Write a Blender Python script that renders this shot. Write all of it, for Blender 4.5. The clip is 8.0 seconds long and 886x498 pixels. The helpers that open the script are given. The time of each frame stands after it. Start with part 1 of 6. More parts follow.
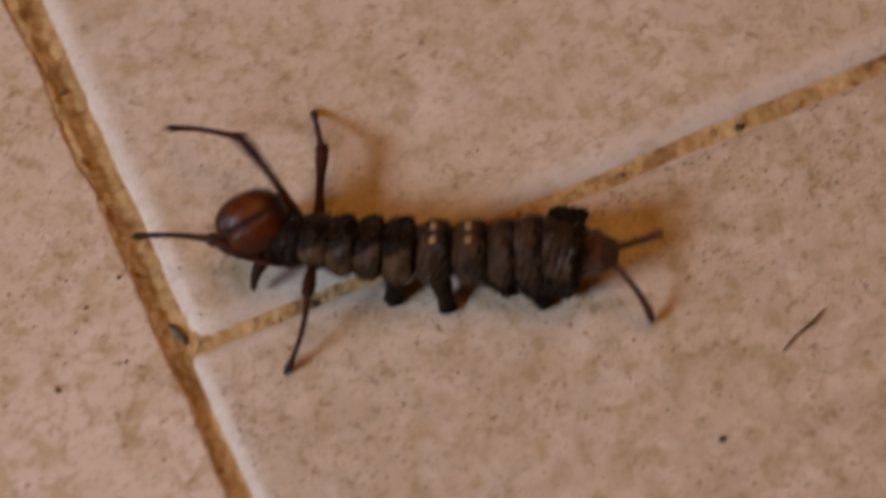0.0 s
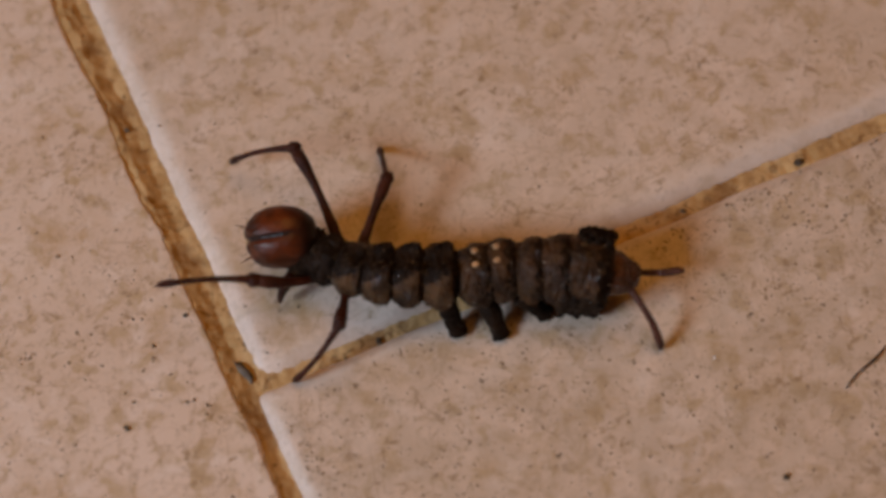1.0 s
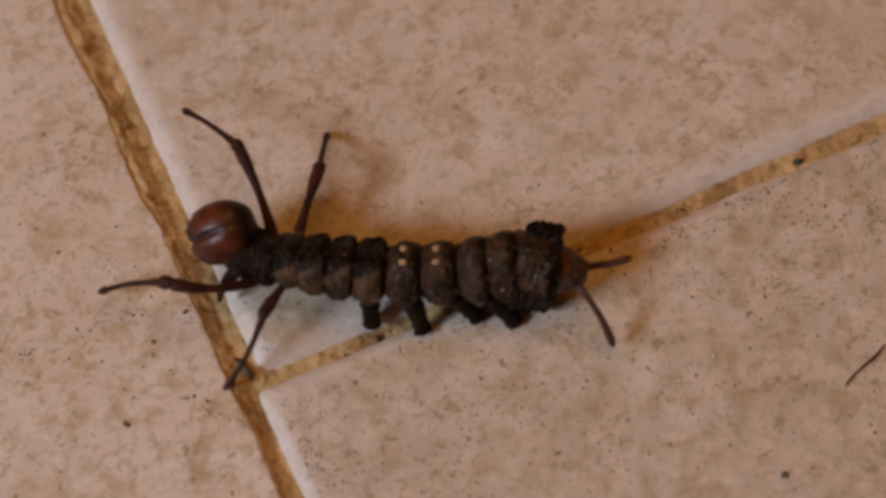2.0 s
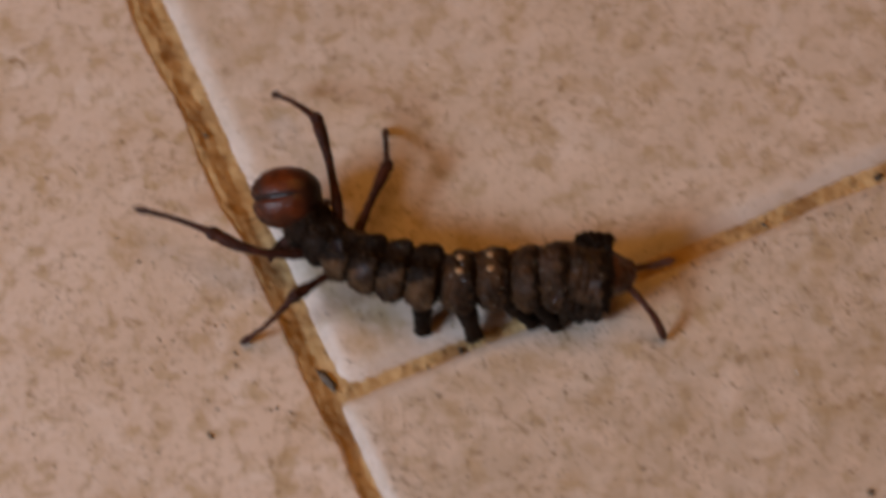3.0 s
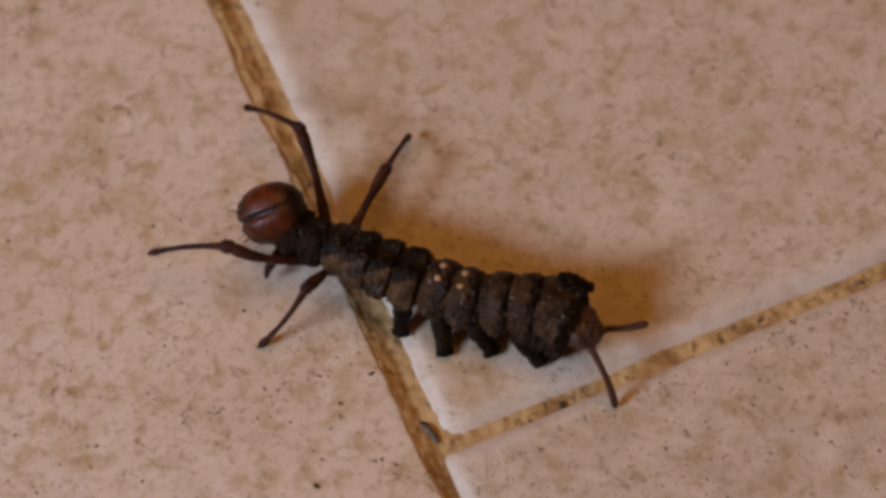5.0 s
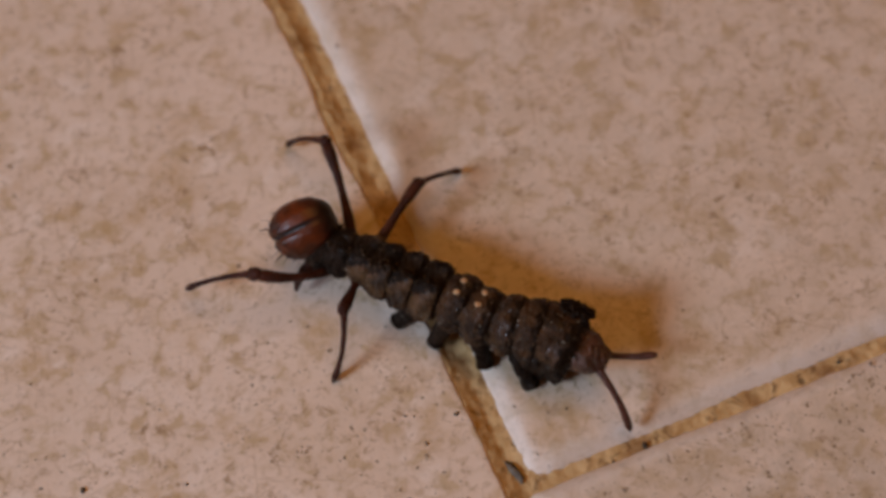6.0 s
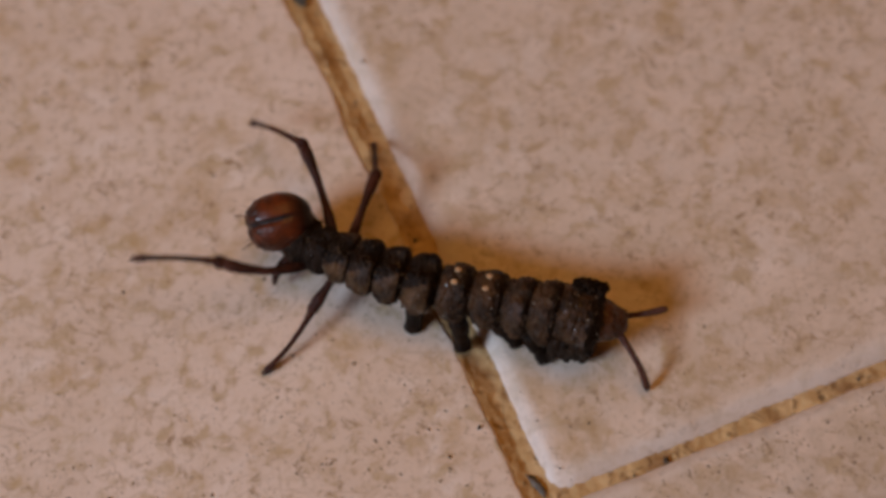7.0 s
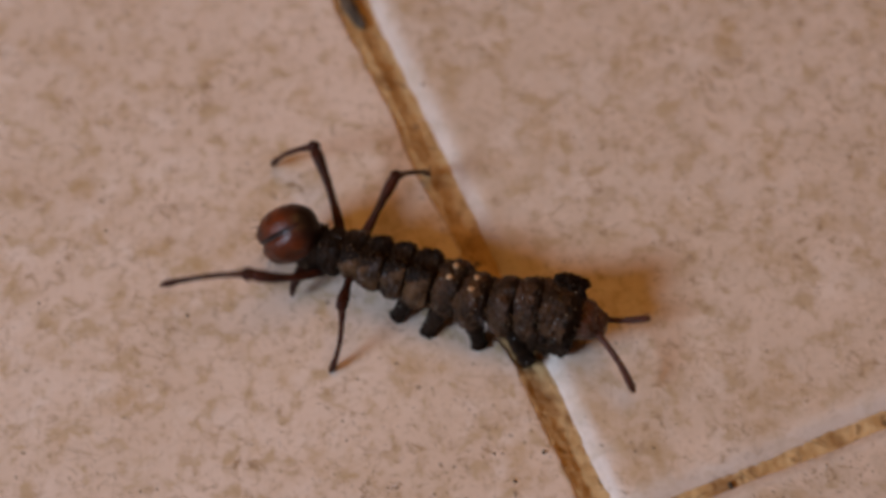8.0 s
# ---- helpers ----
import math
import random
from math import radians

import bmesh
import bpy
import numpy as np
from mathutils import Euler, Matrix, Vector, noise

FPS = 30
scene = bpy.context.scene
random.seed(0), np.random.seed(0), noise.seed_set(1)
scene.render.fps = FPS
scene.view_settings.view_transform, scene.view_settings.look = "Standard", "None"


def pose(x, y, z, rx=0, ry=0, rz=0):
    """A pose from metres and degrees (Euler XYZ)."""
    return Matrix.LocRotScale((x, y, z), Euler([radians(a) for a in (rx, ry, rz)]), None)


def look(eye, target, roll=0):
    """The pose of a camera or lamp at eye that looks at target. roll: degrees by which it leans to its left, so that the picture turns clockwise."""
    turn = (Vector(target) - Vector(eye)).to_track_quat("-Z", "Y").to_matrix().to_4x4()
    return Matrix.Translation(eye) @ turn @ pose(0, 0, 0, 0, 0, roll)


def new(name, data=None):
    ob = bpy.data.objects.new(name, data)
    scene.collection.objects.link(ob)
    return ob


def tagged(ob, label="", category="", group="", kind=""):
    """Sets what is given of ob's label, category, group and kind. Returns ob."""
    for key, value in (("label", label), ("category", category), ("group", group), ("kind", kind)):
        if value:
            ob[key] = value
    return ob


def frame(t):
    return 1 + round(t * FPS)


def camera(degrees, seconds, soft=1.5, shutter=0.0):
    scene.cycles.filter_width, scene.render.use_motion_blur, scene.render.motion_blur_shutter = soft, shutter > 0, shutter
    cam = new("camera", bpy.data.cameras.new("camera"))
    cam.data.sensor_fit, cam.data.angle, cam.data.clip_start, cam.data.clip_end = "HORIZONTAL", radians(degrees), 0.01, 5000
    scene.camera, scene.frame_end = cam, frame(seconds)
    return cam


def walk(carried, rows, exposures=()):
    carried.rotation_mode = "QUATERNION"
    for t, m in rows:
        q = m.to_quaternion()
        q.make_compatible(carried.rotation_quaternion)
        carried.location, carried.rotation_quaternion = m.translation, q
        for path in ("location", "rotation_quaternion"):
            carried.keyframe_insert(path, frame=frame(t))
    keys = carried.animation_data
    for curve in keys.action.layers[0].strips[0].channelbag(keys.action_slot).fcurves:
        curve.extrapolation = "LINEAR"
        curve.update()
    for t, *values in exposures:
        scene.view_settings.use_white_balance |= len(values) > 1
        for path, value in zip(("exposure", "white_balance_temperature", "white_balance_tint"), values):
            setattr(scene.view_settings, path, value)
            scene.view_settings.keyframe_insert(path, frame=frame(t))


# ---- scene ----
# Close view of a dark caterpillar crossing a tiled floor. Small numbers are in millimetres.
MM = 0.001
cam = camera(29.780, 8.0, soft=3.5, shutter=0.8)
cam.data.dof.use_dof, cam.data.dof.focus_distance, cam.data.dof.aperture_fstop = True, 0.187, 13.0
walk(cam, [
    (0.0, pose(-0.00136, -0.07296, 0.16644, 25.417, 0.567, -25.358)),
    (0.1, pose(-0.00239, -0.07352, 0.16659, 25.298, 0.637, -25.338)),
    (0.2, pose(-0.00342, -0.07265, 0.16674, 25.180, 0.707, -25.317)),
    (0.3, pose(-0.00385, -0.07163, 0.16689, 25.061, 0.777, -25.297)),
    (0.4, pose(-0.00368, -0.07074, 0.16704, 24.942, 0.848, -25.277)),
    (0.5, pose(-0.00378, -0.06915, 0.16719, 24.823, 0.918, -25.258)),
    (0.6, pose(-0.00439, -0.06929, 0.16775, 24.889, 0.998, -25.251)),
    (0.7, pose(-0.00467, -0.06937, 0.16831, 24.956, 1.079, -25.245)),
    (0.8, pose(-0.00476, -0.06815, 0.16888, 25.022, 1.159, -25.239)),
    (0.9, pose(-0.00450, -0.06724, 0.16944, 25.088, 1.239, -25.232)),
    (1.0, pose(-0.00382, -0.06748, 0.17000, 25.154, 1.319, -25.225)),
    (1.1, pose(-0.00395, -0.06735, 0.16999, 25.179, 1.288, -25.211)),
    (1.2, pose(-0.00415, -0.06762, 0.16997, 25.204, 1.256, -25.196)),
    (2.3, pose(-0.00594, -0.06819, 0.16981, 25.477, 0.909, -25.035)),
    (2.4, pose(-0.00671, -0.06790, 0.16980, 25.502, 0.878, -25.020)),
    (2.5, pose(-0.00768, -0.06744, 0.16979, 25.527, 0.846, -25.006)),
    (2.6, pose(-0.00871, -0.06713, 0.16999, 25.424, 0.790, -24.952)),
    (2.7, pose(-0.01020, -0.06647, 0.17019, 25.320, 0.733, -24.898)),
    (2.8, pose(-0.01196, -0.06546, 0.17039, 25.217, 0.677, -24.844)),
    (2.9, pose(-0.01234, -0.06407, 0.17059, 25.113, 0.620, -24.790)),
    (3.0, pose(-0.01296, -0.06156, 0.17079, 25.010, 0.564, -24.735)),
    (3.1, pose(-0.01329, -0.06014, 0.17106, 25.010, 0.656, -24.700)),
    (3.2, pose(-0.01402, -0.05970, 0.17133, 25.011, 0.748, -24.664)),
    (3.3, pose(-0.01522, -0.05896, 0.17160, 25.012, 0.840, -24.628)),
    (3.4, pose(-0.01578, -0.05860, 0.17188, 25.013, 0.931, -24.593)),
    (3.5, pose(-0.01575, -0.05836, 0.17215, 25.014, 1.023, -24.557)),
    (3.6, pose(-0.01626, -0.05752, 0.17251, 25.069, 0.975, -24.522)),
    (3.7, pose(-0.01677, -0.05705, 0.17288, 25.124, 0.927, -24.487)),
    (3.8, pose(-0.01695, -0.05709, 0.17324, 25.179, 0.879, -24.452)),
    (3.9, pose(-0.01719, -0.05740, 0.17360, 25.234, 0.830, -24.417)),
    (4.0, pose(-0.01753, -0.05747, 0.17397, 25.289, 0.782, -24.382)),
    (4.1, pose(-0.01784, -0.05765, 0.17431, 25.272, 0.824, -24.308)),
    (4.2, pose(-0.01782, -0.05778, 0.17465, 25.255, 0.866, -24.233)),
    (5.3, pose(-0.02063, -0.05227, 0.17655, 24.894, 1.030, -23.551)),
    (5.4, pose(-0.02146, -0.05202, 0.17693, 25.001, 0.922, -23.646)),
    (5.5, pose(-0.02230, -0.05154, 0.17732, 25.107, 0.814, -23.741)),
    (5.6, pose(-0.02355, -0.05028, 0.17790, 25.113, 0.893, -23.662)),
    (5.7, pose(-0.02390, -0.04970, 0.17848, 25.119, 0.973, -23.582)),
    (5.8, pose(-0.02507, -0.04862, 0.17906, 25.125, 1.052, -23.502)),
    (5.9, pose(-0.02562, -0.04817, 0.17964, 25.131, 1.131, -23.422)),
    (6.0, pose(-0.02575, -0.04791, 0.18021, 25.137, 1.210, -23.342)),
    (6.1, pose(-0.02608, -0.04817, 0.18044, 25.185, 1.239, -23.277)),
    (6.2, pose(-0.02630, -0.04833, 0.18066, 25.233, 1.268, -23.212)),
    (6.3, pose(-0.02628, -0.04796, 0.18089, 25.281, 1.297, -23.146)),
    (6.4, pose(-0.02620, -0.04753, 0.18111, 25.329, 1.325, -23.081)),
    (6.5, pose(-0.02600, -0.04730, 0.18133, 25.376, 1.354, -23.016)),
    (6.6, pose(-0.02632, -0.04763, 0.18154, 25.385, 1.351, -22.975)),
    (6.7, pose(-0.02680, -0.04767, 0.18174, 25.394, 1.349, -22.934)),
    (6.8, pose(-0.02699, -0.04777, 0.18195, 25.403, 1.346, -22.893)),
    (6.9, pose(-0.02719, -0.04772, 0.18215, 25.412, 1.344, -22.852)),
    (7.0, pose(-0.02727, -0.04736, 0.18236, 25.420, 1.341, -22.811)),
    (7.1, pose(-0.02764, -0.04682, 0.18232, 25.359, 1.315, -22.773)),
    (7.2, pose(-0.02820, -0.04670, 0.18227, 25.299, 1.289, -22.735)),
    (7.3, pose(-0.02981, -0.04657, 0.18223, 25.238, 1.263, -22.696)),
    (7.4, pose(-0.03047, -0.04591, 0.18219, 25.177, 1.236, -22.658)),
    (7.5, pose(-0.03041, -0.04513, 0.18215, 25.116, 1.210, -22.619)),
    (7.6, pose(-0.03083, -0.04452, 0.18262, 25.171, 1.248, -22.620)),
    (7.7, pose(-0.03102, -0.04379, 0.18308, 25.225, 1.286, -22.621)),
    (7.8, pose(-0.03167, -0.04300, 0.18355, 25.280, 1.324, -22.622)),
    (7.9, pose(-0.03229, -0.04288, 0.18402, 25.335, 1.361, -22.622)),
    (8.0, pose(-0.03288, -0.04241, 0.18449, 25.390, 1.399, -22.623)),
], exposures=((0.0, -0.02, 6870, 10), (3.5, -0.06, 6750, 10), (5.5, -0.05, 6570, 10), (8.0, -0.02, 6390, 10)))

# ---- light: cool daylight from a small window in the west, warm light from a wide roof window ----
world = bpy.data.worlds.new("world")
scene.world = world
world.use_nodes = True
sky = world.node_tree.nodes.new("ShaderNodeTexSky")
sky.sky_type, sky.sun_disc = "NISHITA", False
sky.sun_elevation, sky.sun_rotation = radians(20), radians(90)
world.node_tree.nodes["Background"].inputs["Strength"].default_value = 0.05
world.node_tree.links.new(sky.outputs["Color"], world.node_tree.nodes["Background"].inputs["Color"])

WEST_WINDOW = (-0.72, -0.075, 0.525, 0.27, 0.27)   # x, y, z, width, height
ROOF_WINDOW = (0.5, 0.55, 2.9, 1.7, 1.9)


def window_lamp(name, place, target, width, height, watts, colour):
    lamp = bpy.data.lights.new(name, "AREA")
    lamp.shape, lamp.size, lamp.size_y = "RECTANGLE", width, height
    lamp.energy, lamp.color = watts, colour
    ob = new(name, lamp)
    ob.matrix_world = look(place, target)
    return ob


window_lamp("daylight_west", (-0.70, -0.075, 0.525), (0, -0.075, 0.525), 0.27, 0.27, 7.75, (0.63, 0.78, 1.0))
window_lamp("daylight_roof", (0.5, 0.55, 2.92), (0.5, 0.5501, 0), 1.7, 1.9, 24.2, (1.0, 0.47, 0.085))
scene.view_settings.exposure = 0.0


# ---- materials ----
class Nodes:
    """A principled material and short calls that add nodes to it."""

    def __init__(self, name, colour=(0.5, 0.5, 0.5), rough=0.5, spec=0.5):
        self.m = bpy.data.materials.new(name)
        self.m.use_nodes = True
        self.t = self.m.node_tree
        self.b = self.t.nodes["Principled BSDF"]
        self.b.inputs["Base Color"].default_value = (*colour, 1)
        self.b.inputs["Roughness"].default_value = rough
        self.b.inputs["Specular IOR Level"].default_value = spec
        self.where = self.t.nodes.new("ShaderNodeTexCoord").outputs["Object"]

    def link(self, a, b):
        self.t.links.new(a, b)

    def offset(self):
        """Object coordinates moved by a chance amount for each object."""
        info = self.t.nodes.new("ShaderNodeObjectInfo")
        mul = self.t.nodes.new("ShaderNodeMath")
        mul.operation = "MULTIPLY"
        mul.inputs[1].default_value = 7.3
        self.link(info.outputs["Random"], mul.inputs[0])
        add = self.t.nodes.new("ShaderNodeVectorMath")
        self.link(self.where, add.inputs[0])
        self.link(mul.outputs[0], add.inputs[1])
        self.where = add.outputs[0]
        return self

    def noise(self, scale, detail=3.0, rough=0.55, distort=0.0, stretch=None):
        n = self.t.nodes.new("ShaderNodeTexNoise")
        n.inputs["Scale"].default_value, n.inputs["Detail"].default_value = scale, detail
        n.inputs["Roughness"].default_value, n.inputs["Distortion"].default_value = rough, distort
        self.link(self.stretched(stretch), n.inputs["Vector"])
        return n.outputs["Fac"]

    def stretched(self, stretch):
        if not stretch:
            return self.where
        mp = self.t.nodes.new("ShaderNodeMapping")
        mp.vector_type = "TEXTURE"
        mp.inputs["Rotation"].default_value = (0, 0, radians(stretch[0]))
        mp.inputs["Scale"].default_value = (1 / stretch[1], 1 / stretch[2], 1)
        self.link(self.where, mp.inputs["Vector"])
        return mp.outputs[0]

    def ramp(self, fac, low, high, a=0.0, b=1.0):
        n = self.t.nodes.new("ShaderNodeMapRange")
        n.interpolation_type = "SMOOTHSTEP"
        for k, v in zip(("From Min", "From Max", "To Min", "To Max"), (low, high, a, b)):
            n.inputs[k].default_value = v
        self.link(fac, n.inputs["Value"])
        return n.outputs["Result"]

    def math(self, op, a, b):
        n = self.t.nodes.new("ShaderNodeMath")
        n.operation = op
        for i, v in enumerate((a, b)):
            if isinstance(v, (int, float)):
                n.inputs[i].default_value = v
            else:
                self.link(v, n.inputs[i])
        return n.outputs[0]

    def mix(self, fac, a, b):
        n = self.t.nodes.new("ShaderNodeMix")
        n.data_type = "RGBA"
        if isinstance(fac, (int, float)):
            n.inputs["Factor"].default_value = fac
        else:
            self.link(fac, n.inputs["Factor"])
        for key, v in (("A", a), ("B", b)):
            sock = [s for s in n.inputs if s.name == key and s.type == "RGBA"][0]
            if isinstance(v, tuple):
                sock.default_value = (*v, 1)
            else:
                self.link(v, sock)
        return [s for s in n.outputs if s.type == "RGBA"][0]

    def specks(self, scale, size, share):
        """Round specks: cells of 1/scale, a share of which holds one of that relative size."""
        v = self.t.nodes.new("ShaderNodeTexVoronoi")
        v.inputs["Scale"].default_value = scale
        self.link(self.where, v.inputs["Vector"])
        sep = self.t.nodes.new("ShaderNodeSeparateColor")
        self.link(v.outputs["Color"], sep.inputs[0])
        near = self.ramp(v.outputs["Distance"], size, size * 0.55)
        return self.math("MULTIPLY", near, self.ramp(sep.outputs[0], 1 - share, 1 - share + 0.03))

    def colour(self, sock):
        self.link(sock, self.b.inputs["Base Color"])
        return self

    def rough(self, sock):
        self.link(sock, self.b.inputs["Roughness"])
        return self

    def bump(self, height, distance, strength=1.0):
        n = self.t.nodes.new("ShaderNodeBump")
        n.inputs["Distance"].default_value, n.inputs["Strength"].default_value = distance, strength
        self.link(height, n.inputs["Height"])
        old = self.b.inputs["Normal"]
        if old.is_linked:
            self.link(old.links[0].from_socket, n.inputs["Normal"])
        self.link(n.outputs["Normal"], old)
        return self


def tile_material():
    n = Nodes("glazed_tile", rough=0.5, spec=0.35).offset()
    cloud = n.noise(55, 3)
    blotch = n.noise(330, 4, 0.6, 0.4)
    base = n.mix(n.ramp(cloud, 0.3, 0.7), (0.748, 0.596, 0.497), (0.682, 0.530, 0.424))
    base = n.mix(n.ramp(n.noise(210, 4, 0.6, 0.6), 0.50, 0.70, 0, 0.8), base, (0.775, 0.645, 0.562))
    base = n.mix(n.ramp(blotch, 0.49, 0.68, 0, 0.8), base, (0.500, 0.352, 0.200))
    base = n.mix(n.ramp(n.noise(760, 3, 0.55, 0.3), 0.55, 0.70, 0, 0.5), base, (0.43, 0.295, 0.18))
    stain = n.math("MULTIPLY", n.ramp(n.noise(120, 4, 0.62, 0.5), 0.52, 0.68), n.ramp(n.noise(520, 4, 0.6), 0.35, 0.65, 0.3, 1.0))
    base = n.mix(n.math("MULTIPLY", stain, 0.65), base, (0.48, 0.31, 0.145))
    patch = n.ramp(n.noise(100, 5, 0.65), 0.40, 0.62, 0.3, 1.0)
    flecks = [n.ramp(n.noise(size, 5, 0.7, 0.4, (turn, 1.0, 0.65)), 0.57, 0.68) for size, turn in ((460, 25), (680, -55), (980, 80))]
    flecks = n.math("MAXIMUM", n.math("MAXIMUM", flecks[0], flecks[1]), flecks[2])
    base = n.mix(n.math("MULTIPLY", n.math("MULTIPLY", flecks, patch), 0.78), base, (0.29, 0.18, 0.095))
    scratch = [n.ramp(n.noise(420, 4, 0.62, 3.2, (turn, 1.0, 0.12)), 0.60, 0.67) for turn in (58, -20, 100)]
    lines = n.math("MAXIMUM", n.math("MAXIMUM", scratch[0], scratch[1]), scratch[2])
    base = n.mix(n.math("MULTIPLY", n.math("MULTIPLY", lines, patch), 0.34), base, (0.36, 0.225, 0.115))
    grime = n.ramp(n.noise(75, 3), 0.46, 0.66, 0.1, 1.0)
    dots = n.math("MAXIMUM", n.specks(800, 0.24, 0.12), n.specks(1500, 0.26, 0.12))
    base = n.mix(n.math("MULTIPLY", n.math("MULTIPLY", dots, grime), 0.55), base, (0.18, 0.125, 0.085))
    # Per-tile film: grime on the lower tile, light falloff put into tile (0, 0).
    grime_falloff = n.t.nodes.new("ShaderNodeAttribute")
    grime_falloff.attribute_type, grime_falloff.attribute_name = "OBJECT", "grime"
    film = n.math("MULTIPLY", grime_falloff.outputs["Fac"], n.ramp(n.noise(260, 4, 0.65), 0.30, 0.66, 0.25, 1.0))
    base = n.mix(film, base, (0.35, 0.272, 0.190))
    sep = n.t.nodes.new("ShaderNodeSeparateXYZ")
    n.link(n.t.nodes["Texture Coordinate"].outputs["Object"], sep.inputs[0])
    rim = n.math("MAXIMUM", n.math("ABSOLUTE", sep.outputs["X"], 0.0), n.math("ABSOLUTE", sep.outputs["Y"], 0.0))
    rim = n.math("ADD", rim, n.math("MULTIPLY", n.math("SUBTRACT", blotch, 0.5), 0.006))
    base = n.mix(n.ramp(rim, 0.1968, 0.1988, 0, 0.42), base, (0.79, 0.69, 0.63))
    n.colour(base)
    n.rough(n.ramp(blotch, 0.3, 0.7, 0.42, 0.58))
    n.bump(blotch, 0.00012, 0.5).bump(n.noise(2500, 2), 0.00003, 0.4)
    return n.m


def grout_material():
    n = Nodes("dirty_grout", rough=0.95, spec=0.08)
    base = n.mix(n.ramp(n.noise(280, 4, 0.62, 0.5), 0.38, 0.62), (0.60, 0.395, 0.195), (0.45, 0.270, 0.115))
    base = n.mix(n.ramp(n.noise(95, 4, 0.62), 0.50, 0.64, 0, 0.8), base, (0.245, 0.125, 0.050))
    base = n.mix(n.ramp(n.noise(300, 4, 0.65, 0.6), 0.48, 0.68, 0, 0.7), base, (0.61, 0.41, 0.20))
    base = n.mix(n.ramp(n.noise(600, 4, 0.65, 0.9), 0.55, 0.68, 0, 0.75), base, (0.19, 0.10, 0.043))
    base = n.mix(n.ramp(n.noise(170, 3, 0.6, 0.8), 0.68, 0.74, 0, 0.8), base, (0.085, 0.062, 0.045))
    base = n.mix(n.math("MULTIPLY", n.specks(420, 0.25, 0.14), 0.6), base, (0.045, 0.034, 0.026))
    n.colour(base)
    n.bump(n.noise(1500, 4, 0.65), 0.00018, 0.5)
    return n.m


def wall_material(name, colour):
    n = Nodes(name, rough=0.85, spec=0.2)
    n.colour(n.mix(n.noise(1.3, 4), colour, tuple(c * 0.86 for c in colour)))
    n.bump(n.noise(160, 3), 0.002, 0.3)
    return n.m


def skin_material(name, dark, light, gloss=0.5, pale=0.0, spec=0.3, wet=0.0):
    n = Nodes(name, rough=gloss, spec=spec).offset()
    big = n.noise(420, 3, 0.6)
    fine = n.noise(2600, 3, 0.6)
    base = n.mix(n.ramp(big, 0.35, 0.68), dark, light)
    base = n.mix(n.ramp(fine, 0.55, 0.78, 0, 0.5), base, tuple(min(1, c * 1.9 + 0.01) for c in light))
    if pale:
        base = n.mix(n.math("MULTIPLY", n.specks(2300, 0.26, pale), 0.8), base, (0.42, 0.36, 0.29))
    n.colour(base)
    n.rough(n.ramp(fine, 0.3, 0.7, gloss + 0.12, max(0.2, gloss - 0.16)))
    n.bump(fine, 0.00022, 1.0).bump(n.noise(900, 3), 0.0004, 0.7)
    if wet:
        n.link(n.ramp(n.noise(1700, 2), 0.53, 0.61, 0, wet), n.b.inputs["Coat Weight"])
        n.b.inputs["Coat Roughness"].default_value = 0.07
        drop = n.t.nodes.new("ShaderNodeBump")
        drop.inputs["Distance"].default_value = 0.00045
        n.link(n.noise(2200, 1, 0.5), drop.inputs["Height"])
        n.link(drop.outputs["Normal"], n.b.inputs["Coat Normal"])
    return n.m


def head_material():
    n = Nodes("glossy_chestnut_shell", rough=0.36, spec=0.26)
    sep = n.t.nodes.new("ShaderNodeSeparateXYZ")
    n.link(n.where, sep.inputs[0])
    big = n.noise(330, 3, 0.6, 0.4)
    base = n.mix(n.ramp(big, 0.3, 0.7), (0.142, 0.0275, 0.0055), (0.054, 0.0110, 0.0032))
    base = n.mix(n.ramp(n.noise(1300, 4, 0.65), 0.5, 0.72, 0, 0.6), base, (0.055, 0.014, 0.006))
    # Shell darkens to the rear; the collar's shade is put into this colour.
    back = n.math("ADD", n.math("MULTIPLY", sep.outputs["X"], -1.0), n.math("MULTIPLY", big, 0.0012))
    base = n.mix(n.ramp(back, 0.0016, 0.0042), base, (0.016, 0.008, 0.006))
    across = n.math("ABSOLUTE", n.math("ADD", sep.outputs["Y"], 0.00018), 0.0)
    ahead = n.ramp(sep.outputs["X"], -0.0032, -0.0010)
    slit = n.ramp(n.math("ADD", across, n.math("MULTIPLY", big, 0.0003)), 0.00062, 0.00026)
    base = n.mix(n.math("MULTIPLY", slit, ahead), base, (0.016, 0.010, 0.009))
    crust = n.math("MULTIPLY", n.ramp(sep.outputs["X"], 0.0010, 0.0026), n.ramp(n.noise(900, 3), 0.36, 0.54))
    base = n.mix(n.math("MULTIPLY", crust, 0.85), base, (0.028, 0.013, 0.009))
    n.colour(base)
    n.b.inputs["Coat Weight"].default_value = 0.10
    n.b.inputs["Coat Roughness"].default_value = 0.09
    n.bump(n.noise(1500, 4, 0.6), 0.00016, 0.8)
    return n.m


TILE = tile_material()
GROUT = grout_material()
WALL = wall_material("tan_wall_paint", (0.38, 0.28, 0.17))
SKIN = skin_material("dark_brown_skin", (0.0160, 0.0071, 0.0033), (0.066, 0.0288, 0.0112), 0.50, 0.06, 0.13, 0.85)
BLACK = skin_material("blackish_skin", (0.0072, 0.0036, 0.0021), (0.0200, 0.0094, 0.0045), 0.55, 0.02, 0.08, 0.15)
PANEL = skin_material("brown_side_skin", (0.023, 0.0111, 0.0047), (0.100, 0.0490, 0.0200), 0.52, 0.05, 0.12, 0.75)
